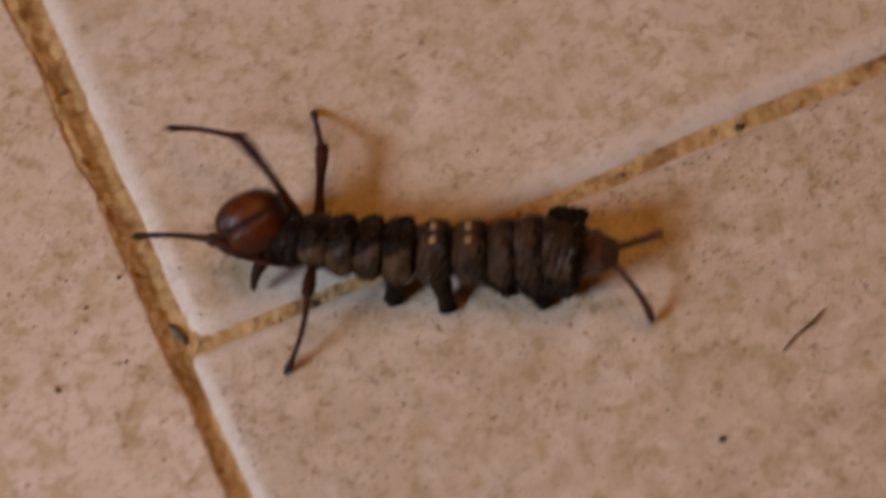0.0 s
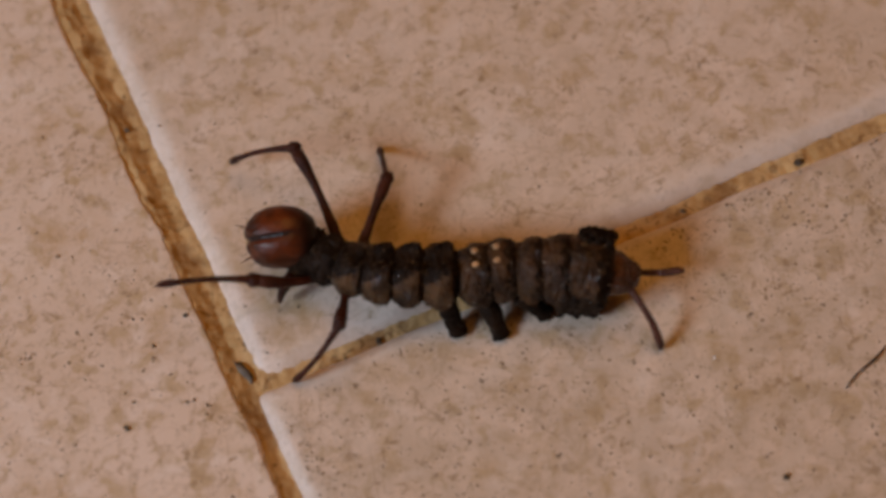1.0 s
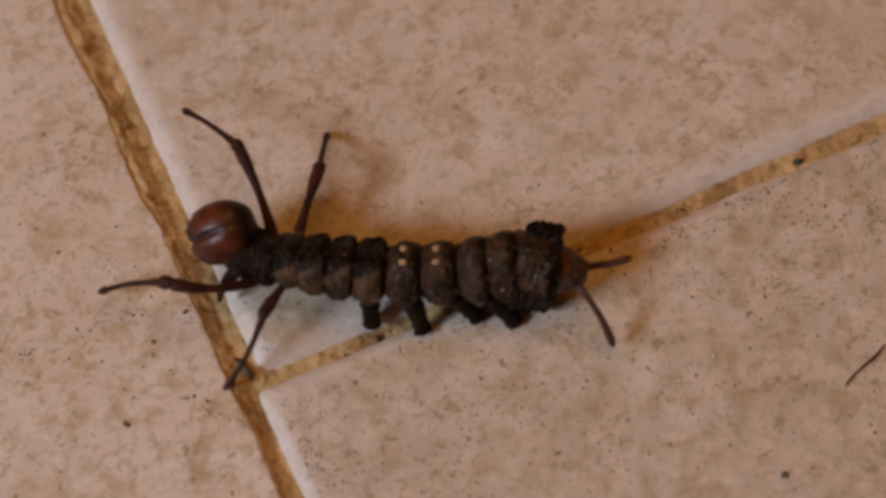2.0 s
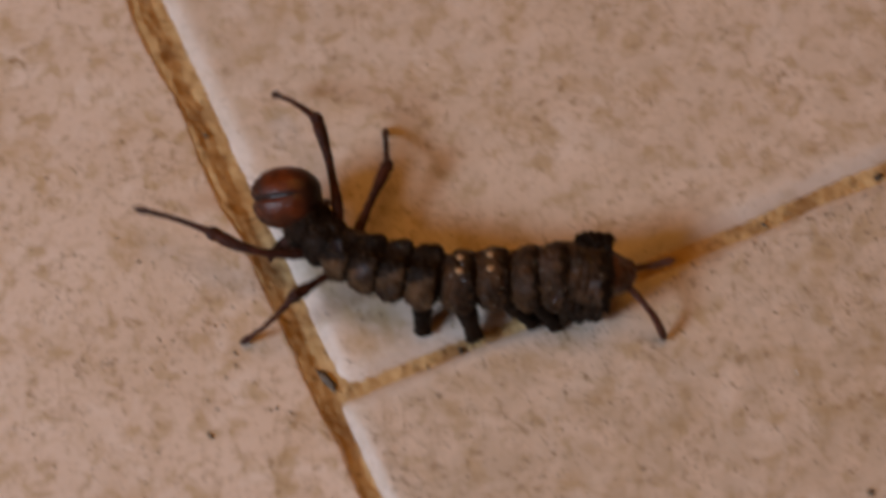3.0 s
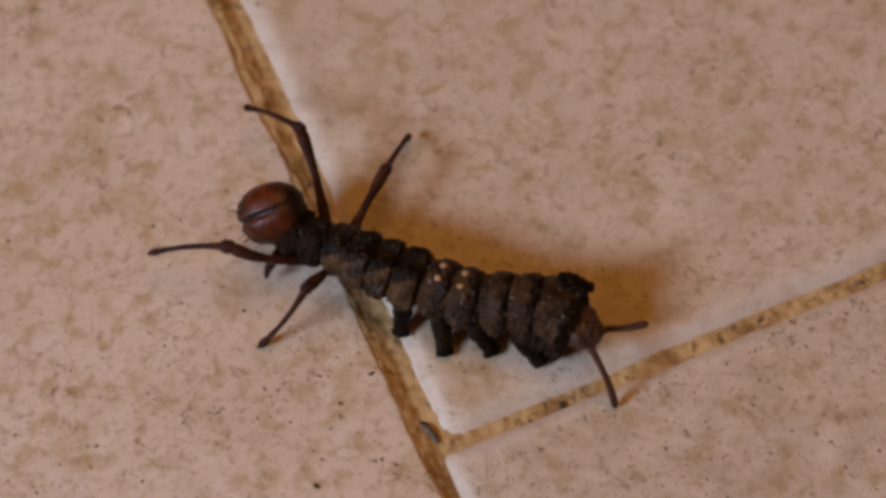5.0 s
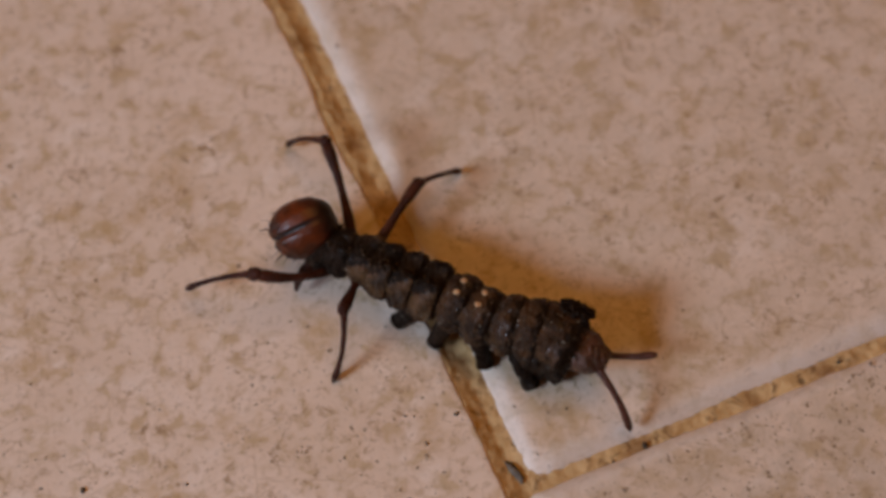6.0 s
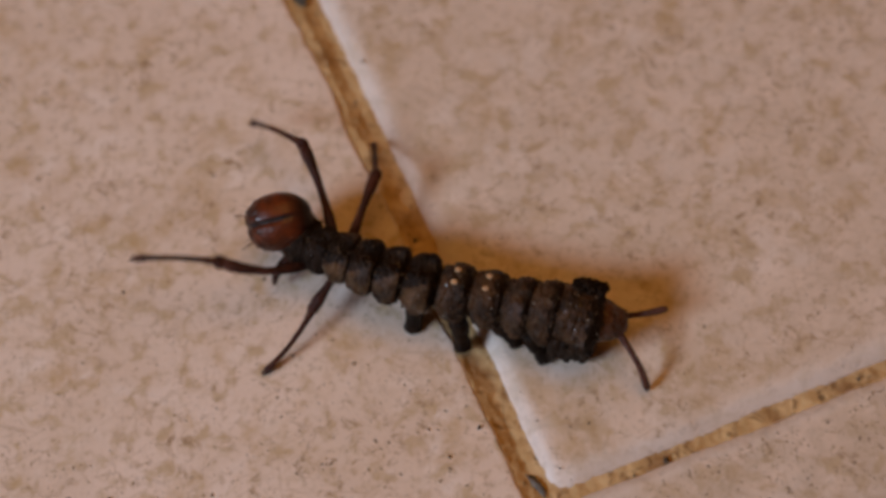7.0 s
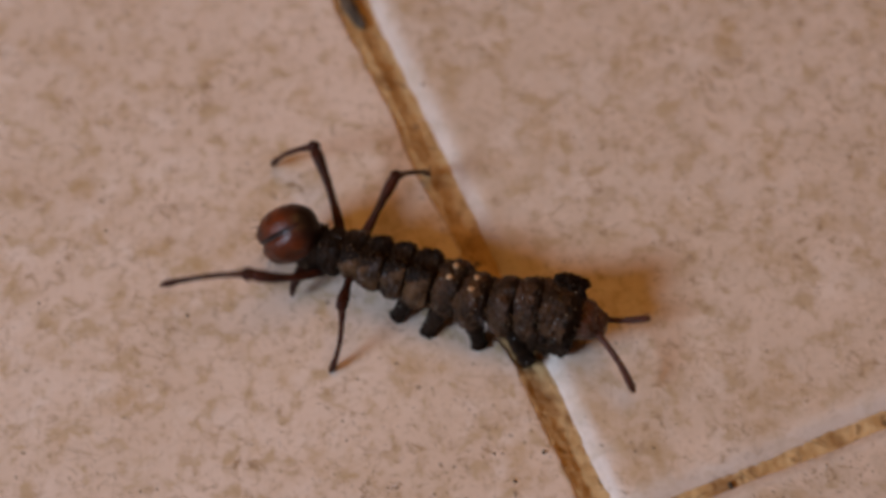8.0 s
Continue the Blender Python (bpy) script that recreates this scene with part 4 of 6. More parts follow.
def motions():
    stances = [
        stance(0.0, neck=(15.33, 5.31, 6.40), chest=(18.19, 3.56, 6.40), spots_1=(29.18, -2.68, 6.05), spots_2=(32.63, -4.39, 6.10), rump=(40.64, -8.79, 6.60), tail=(46.09, -11.52, 5.40), head=(12.47, 7.52, 7.60), mouth=(8.42, 7.34, 6.99), mid_far_knee=(15.25, 17.26, 8.20), mid_far_foot=(8.66, 23.59, 5.28), mid_near_knee=(8.15, 7.05, 8.20), mid_near_foot=(0.49, 12.89, 4.85), hind_far_foot=(25.07, 21.43, 0.25), hind_far_knee=(23.18, 13.70, 5.25), hind_near_foot=(9.48, -6.94, 0.25), hind_near_knee=(14.85, -1.97, 6.77), filament_far=(51.72, -11.28, 5.20), filament_near=(47.59, -18.64, 0.50), proleg_1=(23.42, -4.06, 0.40), proleg_2=(28.42, -7.57, 0.40), proleg_3=(35.32, -8.42, 0.40), proleg_4=(38.23, -11.53, 0.40)),
        stance(0.1, neck=(15.44, 6.00, 6.40), chest=(18.31, 4.25, 6.40), spots_1=(29.55, -1.41, 6.05), spots_2=(33.07, -3.06, 6.10), rump=(41.11, -7.99, 6.60), tail=(46.38, -10.45, 5.40), head=(12.61, 8.55, 7.60), mouth=(8.68, 8.90, 6.79), mid_far_knee=(18.14, 15.52, 8.20), mid_far_foot=(12.03, 22.75, 6.56), mid_near_knee=(5.69, 6.30, 8.20), mid_near_foot=(-2.26, 12.11, 5.54), hind_far_foot=(25.51, 21.32, 0.25), hind_far_knee=(23.51, 13.74, 5.42), hind_near_foot=(8.21, -6.14, 0.25), hind_near_knee=(14.09, -1.75, 6.66), filament_far=(52.09, -9.68, 5.20), filament_near=(47.66, -18.06, 1.27), proleg_1=(23.53, -3.95, 0.40), proleg_2=(28.42, -7.34, 0.40), proleg_3=(35.29, -7.94, 0.40), proleg_4=(38.23, -11.00, 0.40)),
        stance(0.2, neck=(15.56, 6.69, 6.40), chest=(18.43, 4.93, 6.40), spots_1=(29.92, -0.14, 6.05), spots_2=(33.51, -1.72, 6.10), rump=(41.58, -7.19, 6.60), tail=(46.66, -9.38, 5.40), head=(12.75, 9.59, 7.60), mouth=(8.95, 10.45, 6.59), mid_far_knee=(19.12, 16.53, 8.20), mid_far_foot=(17.91, 26.05, 8.02), mid_near_knee=(3.87, 8.08, 5.78), mid_near_foot=(-3.49, 13.52, 1.27), hind_far_foot=(25.95, 21.22, 0.25), hind_far_knee=(23.85, 13.78, 5.60), hind_near_foot=(6.94, -5.33, 0.25), hind_near_knee=(13.33, -1.53, 6.54), filament_far=(52.46, -8.07, 5.20), filament_near=(47.74, -17.48, 2.05), proleg_1=(23.65, -3.85, 0.40), proleg_2=(28.41, -7.10, 0.40), proleg_3=(35.26, -7.47, 0.40), proleg_4=(38.23, -10.47, 0.40)),
        stance(0.3, neck=(15.68, 7.38, 6.40), chest=(18.56, 5.62, 6.40), spots_1=(30.30, 1.13, 6.05), spots_2=(33.95, -0.39, 6.10), rump=(42.04, -6.38, 6.60), tail=(46.95, -8.31, 5.40), head=(12.88, 10.62, 7.60), mouth=(9.22, 12.01, 6.39), mid_far_knee=(18.48, 18.62, 8.20), mid_far_foot=(15.51, 27.30, 5.37), mid_near_knee=(4.28, 8.46, 7.52), mid_near_foot=(-3.62, 14.12, 4.40), hind_far_foot=(26.38, 21.11, 0.25), hind_far_knee=(24.19, 13.83, 5.77), hind_near_foot=(5.67, -4.52, 0.25), hind_near_knee=(12.57, -1.30, 6.42), filament_far=(52.83, -6.47, 5.20), filament_near=(47.81, -16.89, 2.82), proleg_1=(23.76, -3.74, 0.40), proleg_2=(28.41, -6.87, 0.40), proleg_3=(35.22, -6.99, 0.40), proleg_4=(38.23, -9.94, 0.40)),
        stance(0.4, neck=(15.50, 7.22, 6.40), chest=(18.07, 5.13, 6.40), spots_1=(29.48, 0.01, 6.05), spots_2=(33.13, -1.29, 6.10), rump=(41.32, -6.46, 6.60), tail=(46.33, -8.15, 5.40), head=(12.74, 11.04, 7.60), mouth=(8.95, 12.31, 6.78), mid_far_knee=(18.91, 18.52, 8.20), mid_far_foot=(15.69, 27.14, 5.47), mid_near_knee=(6.30, 9.05, 8.20), mid_near_foot=(-2.15, 14.09, 10.91), hind_far_foot=(26.38, 21.12, 0.25), hind_far_knee=(24.31, 13.72, 5.66), hind_near_foot=(5.62, -3.37, 0.25), hind_near_knee=(12.72, -0.44, 6.33), filament_far=(51.84, -7.41, 5.20), filament_near=(47.83, -16.24, 1.93), proleg_1=(23.76, -3.69, 0.40), proleg_2=(28.46, -6.69, 0.40), proleg_3=(35.23, -6.69, 0.40), proleg_4=(37.95, -9.50, 0.40)),
        stance(0.5, neck=(15.33, 7.06, 6.40), chest=(17.58, 4.65, 6.40), spots_1=(28.67, -1.11, 6.05), spots_2=(32.30, -2.18, 6.10), rump=(40.60, -6.53, 6.60), tail=(45.72, -8.00, 5.40), head=(12.60, 11.47, 7.60), mouth=(8.68, 12.61, 7.17), mid_far_knee=(19.12, 19.26, 8.20), mid_far_foot=(16.39, 27.55, 4.20), mid_near_knee=(4.17, 9.58, 7.90), mid_near_foot=(-4.40, 14.45, 10.55), hind_far_foot=(26.38, 21.14, 0.25), hind_far_knee=(24.43, 13.62, 5.54), hind_near_foot=(5.58, -2.22, 0.25), hind_near_knee=(12.88, 0.41, 6.24), filament_far=(50.85, -8.34, 5.20), filament_near=(47.85, -15.58, 1.04), proleg_1=(23.76, -3.64, 0.40), proleg_2=(28.52, -6.51, 0.40), proleg_3=(35.23, -6.39, 0.40), proleg_4=(37.67, -9.05, 0.40)),
        stance(0.6, neck=(14.93, 7.38, 6.40), chest=(17.43, 4.76, 6.40), spots_1=(28.58, -1.11, 6.05), spots_2=(32.17, -2.38, 6.10), rump=(40.37, -6.77, 6.60), tail=(45.51, -8.25, 5.40), head=(12.00, 11.59, 7.60), mouth=(8.00, 12.37, 7.34), mid_far_knee=(19.24, 19.79, 8.20), mid_far_foot=(16.11, 28.61, 10.35), mid_near_knee=(3.72, 8.80, 8.20), mid_near_foot=(-4.68, 14.41, 6.74), hind_far_foot=(26.27, 21.17, 0.25), hind_far_knee=(24.36, 13.69, 5.61), hind_near_foot=(4.22, -2.01, 0.25), hind_near_knee=(11.99, 0.66, 5.52), filament_far=(50.52, -8.72, 5.20), filament_near=(46.93, -16.35, 1.98), proleg_1=(23.61, -3.78, 0.40), proleg_2=(28.33, -6.53, 0.40), proleg_3=(34.88, -6.51, 0.40), proleg_4=(37.16, -9.18, 0.40)),
        stance(0.7, neck=(14.53, 7.69, 6.40), chest=(17.28, 4.87, 6.40), spots_1=(28.50, -1.11, 6.05), spots_2=(32.04, -2.58, 6.10), rump=(40.15, -7.01, 6.60), tail=(45.29, -8.50, 5.40), head=(11.40, 11.72, 7.60), mouth=(7.32, 12.13, 7.51), mid_far_knee=(16.01, 19.25, 8.20), mid_far_foot=(10.22, 26.83, 7.18), mid_near_knee=(3.36, 9.53, 8.20), mid_near_foot=(-3.47, 15.20, 3.17), hind_far_foot=(26.16, 21.21, 0.25), hind_far_knee=(24.30, 13.77, 5.68), hind_near_foot=(2.85, -1.80, 0.25), hind_near_knee=(11.10, 0.90, 4.81), filament_far=(50.18, -9.10, 5.20), filament_near=(46.02, -17.11, 2.91), proleg_1=(23.45, -3.92, 0.40), proleg_2=(28.15, -6.55, 0.40), proleg_3=(34.53, -6.64, 0.40), proleg_4=(36.64, -9.30, 0.40)),
        stance(0.8, neck=(14.17, 8.06, 6.40), chest=(16.84, 5.28, 6.40), spots_1=(28.25, -0.73, 6.05), spots_2=(31.41, -1.92, 6.10), rump=(39.51, -6.40, 6.60), tail=(44.35, -8.24, 5.40), head=(10.93, 11.85, 7.60), mouth=(6.94, 12.59, 7.35), mid_far_knee=(15.21, 20.02, 8.20), mid_far_foot=(8.26, 26.35, 6.23), mid_near_knee=(4.62, 7.72, 8.20), mid_near_foot=(-3.71, 11.31, 3.53), hind_far_foot=(25.92, 21.15, 0.25), hind_far_knee=(24.08, 13.91, 5.94), hind_near_foot=(3.65, -1.53, 0.25), hind_near_knee=(11.28, 0.57, 5.74), filament_far=(48.98, -8.97, 5.20), filament_near=(44.97, -16.41, 2.10), proleg_1=(23.55, -3.81, 0.40), proleg_2=(28.02, -6.50, 0.40), proleg_3=(34.16, -6.35, 0.40), proleg_4=(37.16, -8.65, 0.40)),
        stance(0.9, neck=(13.81, 8.44, 6.40), chest=(16.39, 5.69, 6.40), spots_1=(27.99, -0.36, 6.05), spots_2=(30.79, -1.27, 6.10), rump=(38.88, -5.78, 6.60), tail=(43.42, -7.98, 5.40), head=(10.45, 11.98, 7.60), mouth=(6.55, 13.05, 7.20), mid_far_knee=(14.97, 20.85, 8.20), mid_far_foot=(8.07, 26.66, 4.93), mid_near_knee=(4.96, 7.31, 8.20), mid_near_foot=(-3.28, 10.44, 3.08), hind_far_foot=(25.68, 21.10, 0.25), hind_far_knee=(23.86, 14.06, 6.19), hind_near_foot=(4.44, -1.26, 0.25), hind_near_knee=(11.47, 0.24, 6.67), filament_far=(47.79, -8.85, 5.20), filament_near=(43.93, -15.70, 1.30), proleg_1=(23.65, -3.69, 0.40), proleg_2=(27.89, -6.45, 0.40), proleg_3=(33.78, -6.06, 0.40), proleg_4=(37.68, -7.99, 0.40)),
        stance(1.0, neck=(13.44, 8.81, 6.40), chest=(15.94, 6.11, 6.40), spots_1=(27.74, 0.02, 6.05), spots_2=(30.17, -0.62, 6.10), rump=(38.25, -5.17, 6.60), tail=(42.48, -7.73, 5.40), head=(9.98, 12.12, 7.60), mouth=(6.16, 13.51, 7.04), mid_far_knee=(15.60, 21.25, 8.20), mid_far_foot=(8.99, 25.63, 2.78), mid_near_knee=(5.53, 8.38, 8.20), mid_near_foot=(-4.03, 11.54, 9.84), hind_far_foot=(25.45, 21.04, 0.25), hind_far_knee=(23.65, 14.20, 6.45), hind_near_foot=(5.24, -0.99, 0.25), hind_near_knee=(11.65, -0.09, 7.61), filament_far=(46.60, -8.72, 5.20), filament_near=(42.88, -15.00, 0.50), proleg_1=(23.75, -3.58, 0.40), proleg_2=(27.76, -6.40, 0.40), proleg_3=(33.41, -5.77, 0.40), proleg_4=(38.20, -7.34, 0.40)),
        stance(1.1, neck=(12.82, 8.67, 6.40), chest=(15.32, 5.96, 6.40), spots_1=(26.92, 0.65, 6.05), spots_2=(29.37, -0.22, 6.10), rump=(37.71, -4.78, 6.60), tail=(41.35, -8.16, 5.40), head=(9.43, 12.13, 7.60), mouth=(5.51, 13.22, 7.19), mid_far_knee=(15.84, 21.29, 8.20), mid_far_foot=(9.96, 25.92, 2.19), mid_near_knee=(3.11, 7.51, 8.20), mid_near_foot=(-6.55, 10.38, 9.78), hind_far_foot=(24.89, 21.04, 0.25), hind_far_knee=(22.99, 14.38, 6.59), hind_near_foot=(5.25, -1.24, 0.25), hind_near_knee=(11.42, 0.07, 7.73), filament_far=(45.96, -8.72, 5.20), filament_near=(41.85, -15.21, 0.50), proleg_1=(23.56, -3.51, 0.40), proleg_2=(27.56, -5.44, 0.40), proleg_3=(32.14, -5.78, 0.40), proleg_4=(36.81, -7.58, 0.40)),
        stance(1.2, neck=(12.20, 8.52, 6.40), chest=(14.70, 5.82, 6.40), spots_1=(26.10, 1.28, 6.05), spots_2=(28.57, 0.18, 6.10), rump=(37.18, -4.39, 6.60), tail=(40.21, -8.58, 5.40), head=(8.87, 12.13, 7.60), mouth=(4.86, 12.93, 7.33), mid_far_knee=(15.50, 21.32, 8.20), mid_far_foot=(10.35, 29.26, 6.57), mid_near_knee=(1.50, 8.35, 8.20), mid_near_foot=(-6.25, 13.18, 3.65), hind_far_foot=(24.33, 21.05, 0.25), hind_far_knee=(22.33, 14.55, 6.74), hind_near_foot=(5.26, -1.50, 0.25), hind_near_knee=(11.18, 0.24, 7.86), filament_far=(45.32, -8.73, 5.20), filament_near=(40.82, -15.43, 0.50), proleg_1=(23.37, -3.44, 0.40), proleg_2=(27.36, -4.47, 0.40), proleg_3=(30.87, -5.79, 0.40), proleg_4=(35.41, -7.82, 0.40)),
        stance(2.3, neck=(5.32, 12.00, 6.40), chest=(8.42, 11.13, 6.40), spots_1=(18.78, 4.00, 6.05), spots_2=(22.41, 2.22, 6.10), rump=(32.08, -1.74, 6.60), tail=(36.49, -3.97, 5.40), head=(2.50, 16.10, 7.60), mouth=(-0.83, 16.99, 5.38), mid_far_knee=(7.75, 24.89, 8.20), mid_far_foot=(4.70, 33.50, 5.23), mid_near_knee=(-5.11, 13.06, 8.20), mid_near_foot=(-11.80, 17.80, 2.12), hind_far_foot=(19.26, 26.81, 0.25), hind_far_knee=(15.35, 20.09, 5.54), hind_near_foot=(-4.46, 2.19, 0.25), hind_near_knee=(2.72, 6.87, 5.01), filament_far=(41.45, -4.42, 5.20), filament_near=(37.03, -12.15, 1.68), proleg_1=(12.62, 2.86, 0.40), proleg_2=(17.71, -1.05, 0.40), proleg_3=(24.76, -2.15, 0.40), proleg_4=(27.76, -4.56, 0.40)),
        stance(2.4, neck=(5.24, 12.90, 6.40), chest=(8.06, 11.34, 6.40), spots_1=(18.62, 4.23, 6.05), spots_2=(22.23, 2.50, 6.10), rump=(31.54, -1.55, 6.60), tail=(36.38, -3.60, 5.40), head=(2.72, 17.37, 7.60), mouth=(-0.61, 18.09, 5.33), mid_far_knee=(7.60, 25.36, 8.20), mid_far_foot=(4.27, 33.37, 4.08), mid_near_knee=(-2.88, 14.21, 8.20), mid_near_foot=(-13.03, 13.18, 8.11), hind_far_foot=(19.28, 28.24, 0.25), hind_far_knee=(15.22, 20.93, 4.32), hind_near_foot=(-5.57, 2.82, 0.25), hind_near_knee=(2.05, 7.35, 4.34), filament_far=(41.41, -3.28, 5.20), filament_near=(37.50, -10.93, 1.09), proleg_1=(12.60, 3.03, 0.40), proleg_2=(17.60, -0.69, 0.40), proleg_3=(24.85, -1.77, 0.40), proleg_4=(27.72, -4.07, 0.40)),
        stance(2.5, neck=(5.17, 13.81, 6.40), chest=(7.70, 11.54, 6.40), spots_1=(18.45, 4.46, 6.05), spots_2=(22.06, 2.77, 6.10), rump=(31.00, -1.35, 6.60), tail=(36.27, -3.24, 5.40), head=(2.95, 18.63, 7.60), mouth=(-0.39, 19.19, 5.29), mid_far_knee=(8.89, 26.01, 8.20), mid_far_foot=(6.72, 33.93, 13.18), mid_near_knee=(-0.84, 19.71, 8.20), mid_near_foot=(-5.66, 28.26, 5.43), hind_far_foot=(19.30, 29.67, 0.25), hind_far_knee=(15.10, 21.76, 3.10), hind_near_foot=(-6.68, 3.45, 0.25), hind_near_knee=(1.39, 7.84, 3.67), filament_far=(41.36, -2.14, 5.20), filament_near=(37.97, -9.71, 0.50), proleg_1=(12.58, 3.20, 0.40), proleg_2=(17.49, -0.33, 0.40), proleg_3=(24.93, -1.38, 0.40), proleg_4=(27.68, -3.59, 0.40)),
        stance(2.6, neck=(6.16, 14.15, 6.40), chest=(8.13, 11.67, 6.40), spots_1=(18.25, 4.52, 6.05), spots_2=(21.90, 2.78, 6.10), rump=(31.04, -1.20, 6.60), tail=(36.14, -2.80, 5.40), head=(3.77, 18.75, 7.60), mouth=(0.26, 19.92, 6.28), mid_far_knee=(10.57, 25.82, 8.20), mid_far_foot=(5.85, 33.86, 5.91), mid_near_knee=(-2.71, 18.55, 8.20), mid_near_foot=(-11.11, 23.51, 11.19), hind_far_foot=(18.97, 28.82, 0.25), hind_far_knee=(15.23, 21.22, 4.16), hind_near_foot=(-6.20, 4.53, 0.25), hind_near_knee=(1.80, 8.38, 4.31), filament_far=(41.10, -1.63, 5.20), filament_near=(37.86, -9.37, 0.50), proleg_1=(12.51, 3.07, 0.40), proleg_2=(17.47, -0.36, 0.40), proleg_3=(24.78, -1.34, 0.40), proleg_4=(27.57, -3.48, 0.40)),
        stance(2.7, neck=(7.16, 14.50, 6.40), chest=(8.56, 11.79, 6.40), spots_1=(18.04, 4.59, 6.05), spots_2=(21.74, 2.79, 6.10), rump=(31.09, -1.05, 6.60), tail=(36.00, -2.36, 5.40), head=(4.60, 18.88, 7.60), mouth=(0.92, 20.65, 7.28), mid_far_knee=(11.48, 26.70, 8.20), mid_far_foot=(7.58, 34.28, 3.79), mid_near_knee=(-3.62, 19.31, 6.74), mid_near_foot=(-10.03, 27.11, 5.27), hind_far_foot=(18.65, 27.96, 0.25), hind_far_knee=(15.36, 20.69, 5.22), hind_near_foot=(-5.72, 5.60, 0.25), hind_near_knee=(2.21, 8.92, 4.95), filament_far=(40.85, -1.12, 5.20), filament_near=(37.74, -9.02, 0.50), proleg_1=(12.44, 2.94, 0.40), proleg_2=(17.45, -0.40, 0.40), proleg_3=(24.63, -1.30, 0.40), proleg_4=(27.45, -3.38, 0.40)),
        stance(2.8, neck=(6.88, 14.93, 6.40), chest=(8.36, 12.19, 6.40), spots_1=(18.06, 4.78, 6.05), spots_2=(21.60, 3.19, 6.10), rump=(30.81, -0.85, 6.60), tail=(35.49, -2.19, 5.40), head=(4.52, 19.66, 7.60), mouth=(0.84, 21.37, 7.10), mid_far_knee=(12.58, 26.83, 8.20), mid_far_foot=(14.26, 36.07, 6.19), mid_near_knee=(-3.35, 19.84, 8.20), mid_near_foot=(-9.33, 27.70, 10.74), hind_far_foot=(18.81, 28.05, 0.25), hind_far_knee=(15.70, 20.80, 5.35), hind_near_foot=(-5.85, 7.22, 0.25), hind_near_knee=(1.70, 9.30, 5.73), filament_far=(40.49, -1.53, 5.20), filament_near=(37.23, -8.97, 0.50), proleg_1=(12.49, 3.05, 0.40), proleg_2=(17.45, -0.22, 0.40), proleg_3=(24.48, -1.19, 0.40), proleg_4=(27.06, -3.03, 0.40)),
        stance(2.9, neck=(6.61, 15.36, 6.40), chest=(8.16, 12.59, 6.40), spots_1=(18.08, 4.98, 6.05), spots_2=(21.46, 3.59, 6.10), rump=(30.53, -0.66, 6.60), tail=(34.98, -2.01, 5.40), head=(4.44, 20.45, 7.60), mouth=(0.76, 22.09, 6.92), mid_far_knee=(12.11, 26.88, 8.20), mid_far_foot=(12.21, 35.43, 3.83), mid_near_knee=(-4.01, 19.51, 8.19), mid_near_foot=(-10.49, 27.14, 10.18), hind_far_foot=(18.97, 28.13, 0.25), hind_far_knee=(16.05, 20.91, 5.49), hind_near_foot=(-5.98, 8.83, 0.25), hind_near_knee=(1.20, 9.67, 6.51), filament_far=(40.13, -1.94, 5.20), filament_near=(36.72, -8.91, 0.50), proleg_1=(12.55, 3.17, 0.40), proleg_2=(17.45, -0.04, 0.40), proleg_3=(24.33, -1.09, 0.40), proleg_4=(26.68, -2.69, 0.40)),
        stance(3.0, neck=(6.33, 15.79, 6.40), chest=(7.96, 13.00, 6.40), spots_1=(18.09, 5.17, 6.05), spots_2=(21.32, 3.98, 6.10), rump=(30.26, -0.47, 6.60), tail=(34.47, -1.84, 5.40), head=(4.36, 21.23, 7.60), mouth=(0.68, 22.81, 6.74), mid_far_knee=(11.24, 28.62, 8.20), mid_far_foot=(8.58, 36.46, 3.34), mid_near_knee=(-4.27, 20.86, 6.71), mid_near_foot=(-11.13, 28.26, 5.18), hind_far_foot=(19.14, 28.22, 0.25), hind_far_knee=(16.40, 21.01, 5.63), hind_near_foot=(-6.11, 10.44, 0.25), hind_near_knee=(0.69, 10.04, 7.29), filament_far=(39.77, -2.35, 5.20), filament_near=(36.21, -8.86, 0.50), proleg_1=(12.60, 3.29, 0.40), proleg_2=(17.46, 0.14, 0.40), proleg_3=(24.18, -0.99, 0.40), proleg_4=(26.29, -2.34, 0.40)),
        stance(3.1, neck=(5.15, 16.03, 6.40), chest=(7.35, 13.17, 6.40), spots_1=(17.59, 5.83, 6.05), spots_2=(20.52, 4.70, 6.10), rump=(29.14, -0.05, 6.60), tail=(33.54, -1.70, 5.40), head=(3.01, 21.06, 7.60), mouth=(-0.69, 22.54, 6.64), mid_far_knee=(10.43, 29.00, 8.20), mid_far_foot=(7.37, 36.45, 2.98), mid_near_knee=(-4.66, 19.14, 8.20), mid_near_foot=(-11.36, 26.29, 5.37), hind_far_foot=(18.81, 28.18, 0.25), hind_far_knee=(15.51, 21.39, 5.79), hind_near_foot=(-6.16, 10.34, 0.25), hind_near_knee=(0.83, 10.34, 7.10), filament_far=(38.20, -2.10, 5.20), filament_near=(34.48, -8.90, 0.50), proleg_1=(12.56, 3.30, 0.40), proleg_2=(17.12, 0.18, 0.40), proleg_3=(23.16, -0.71, 0.40), proleg_4=(26.66, -2.08, 0.40)),
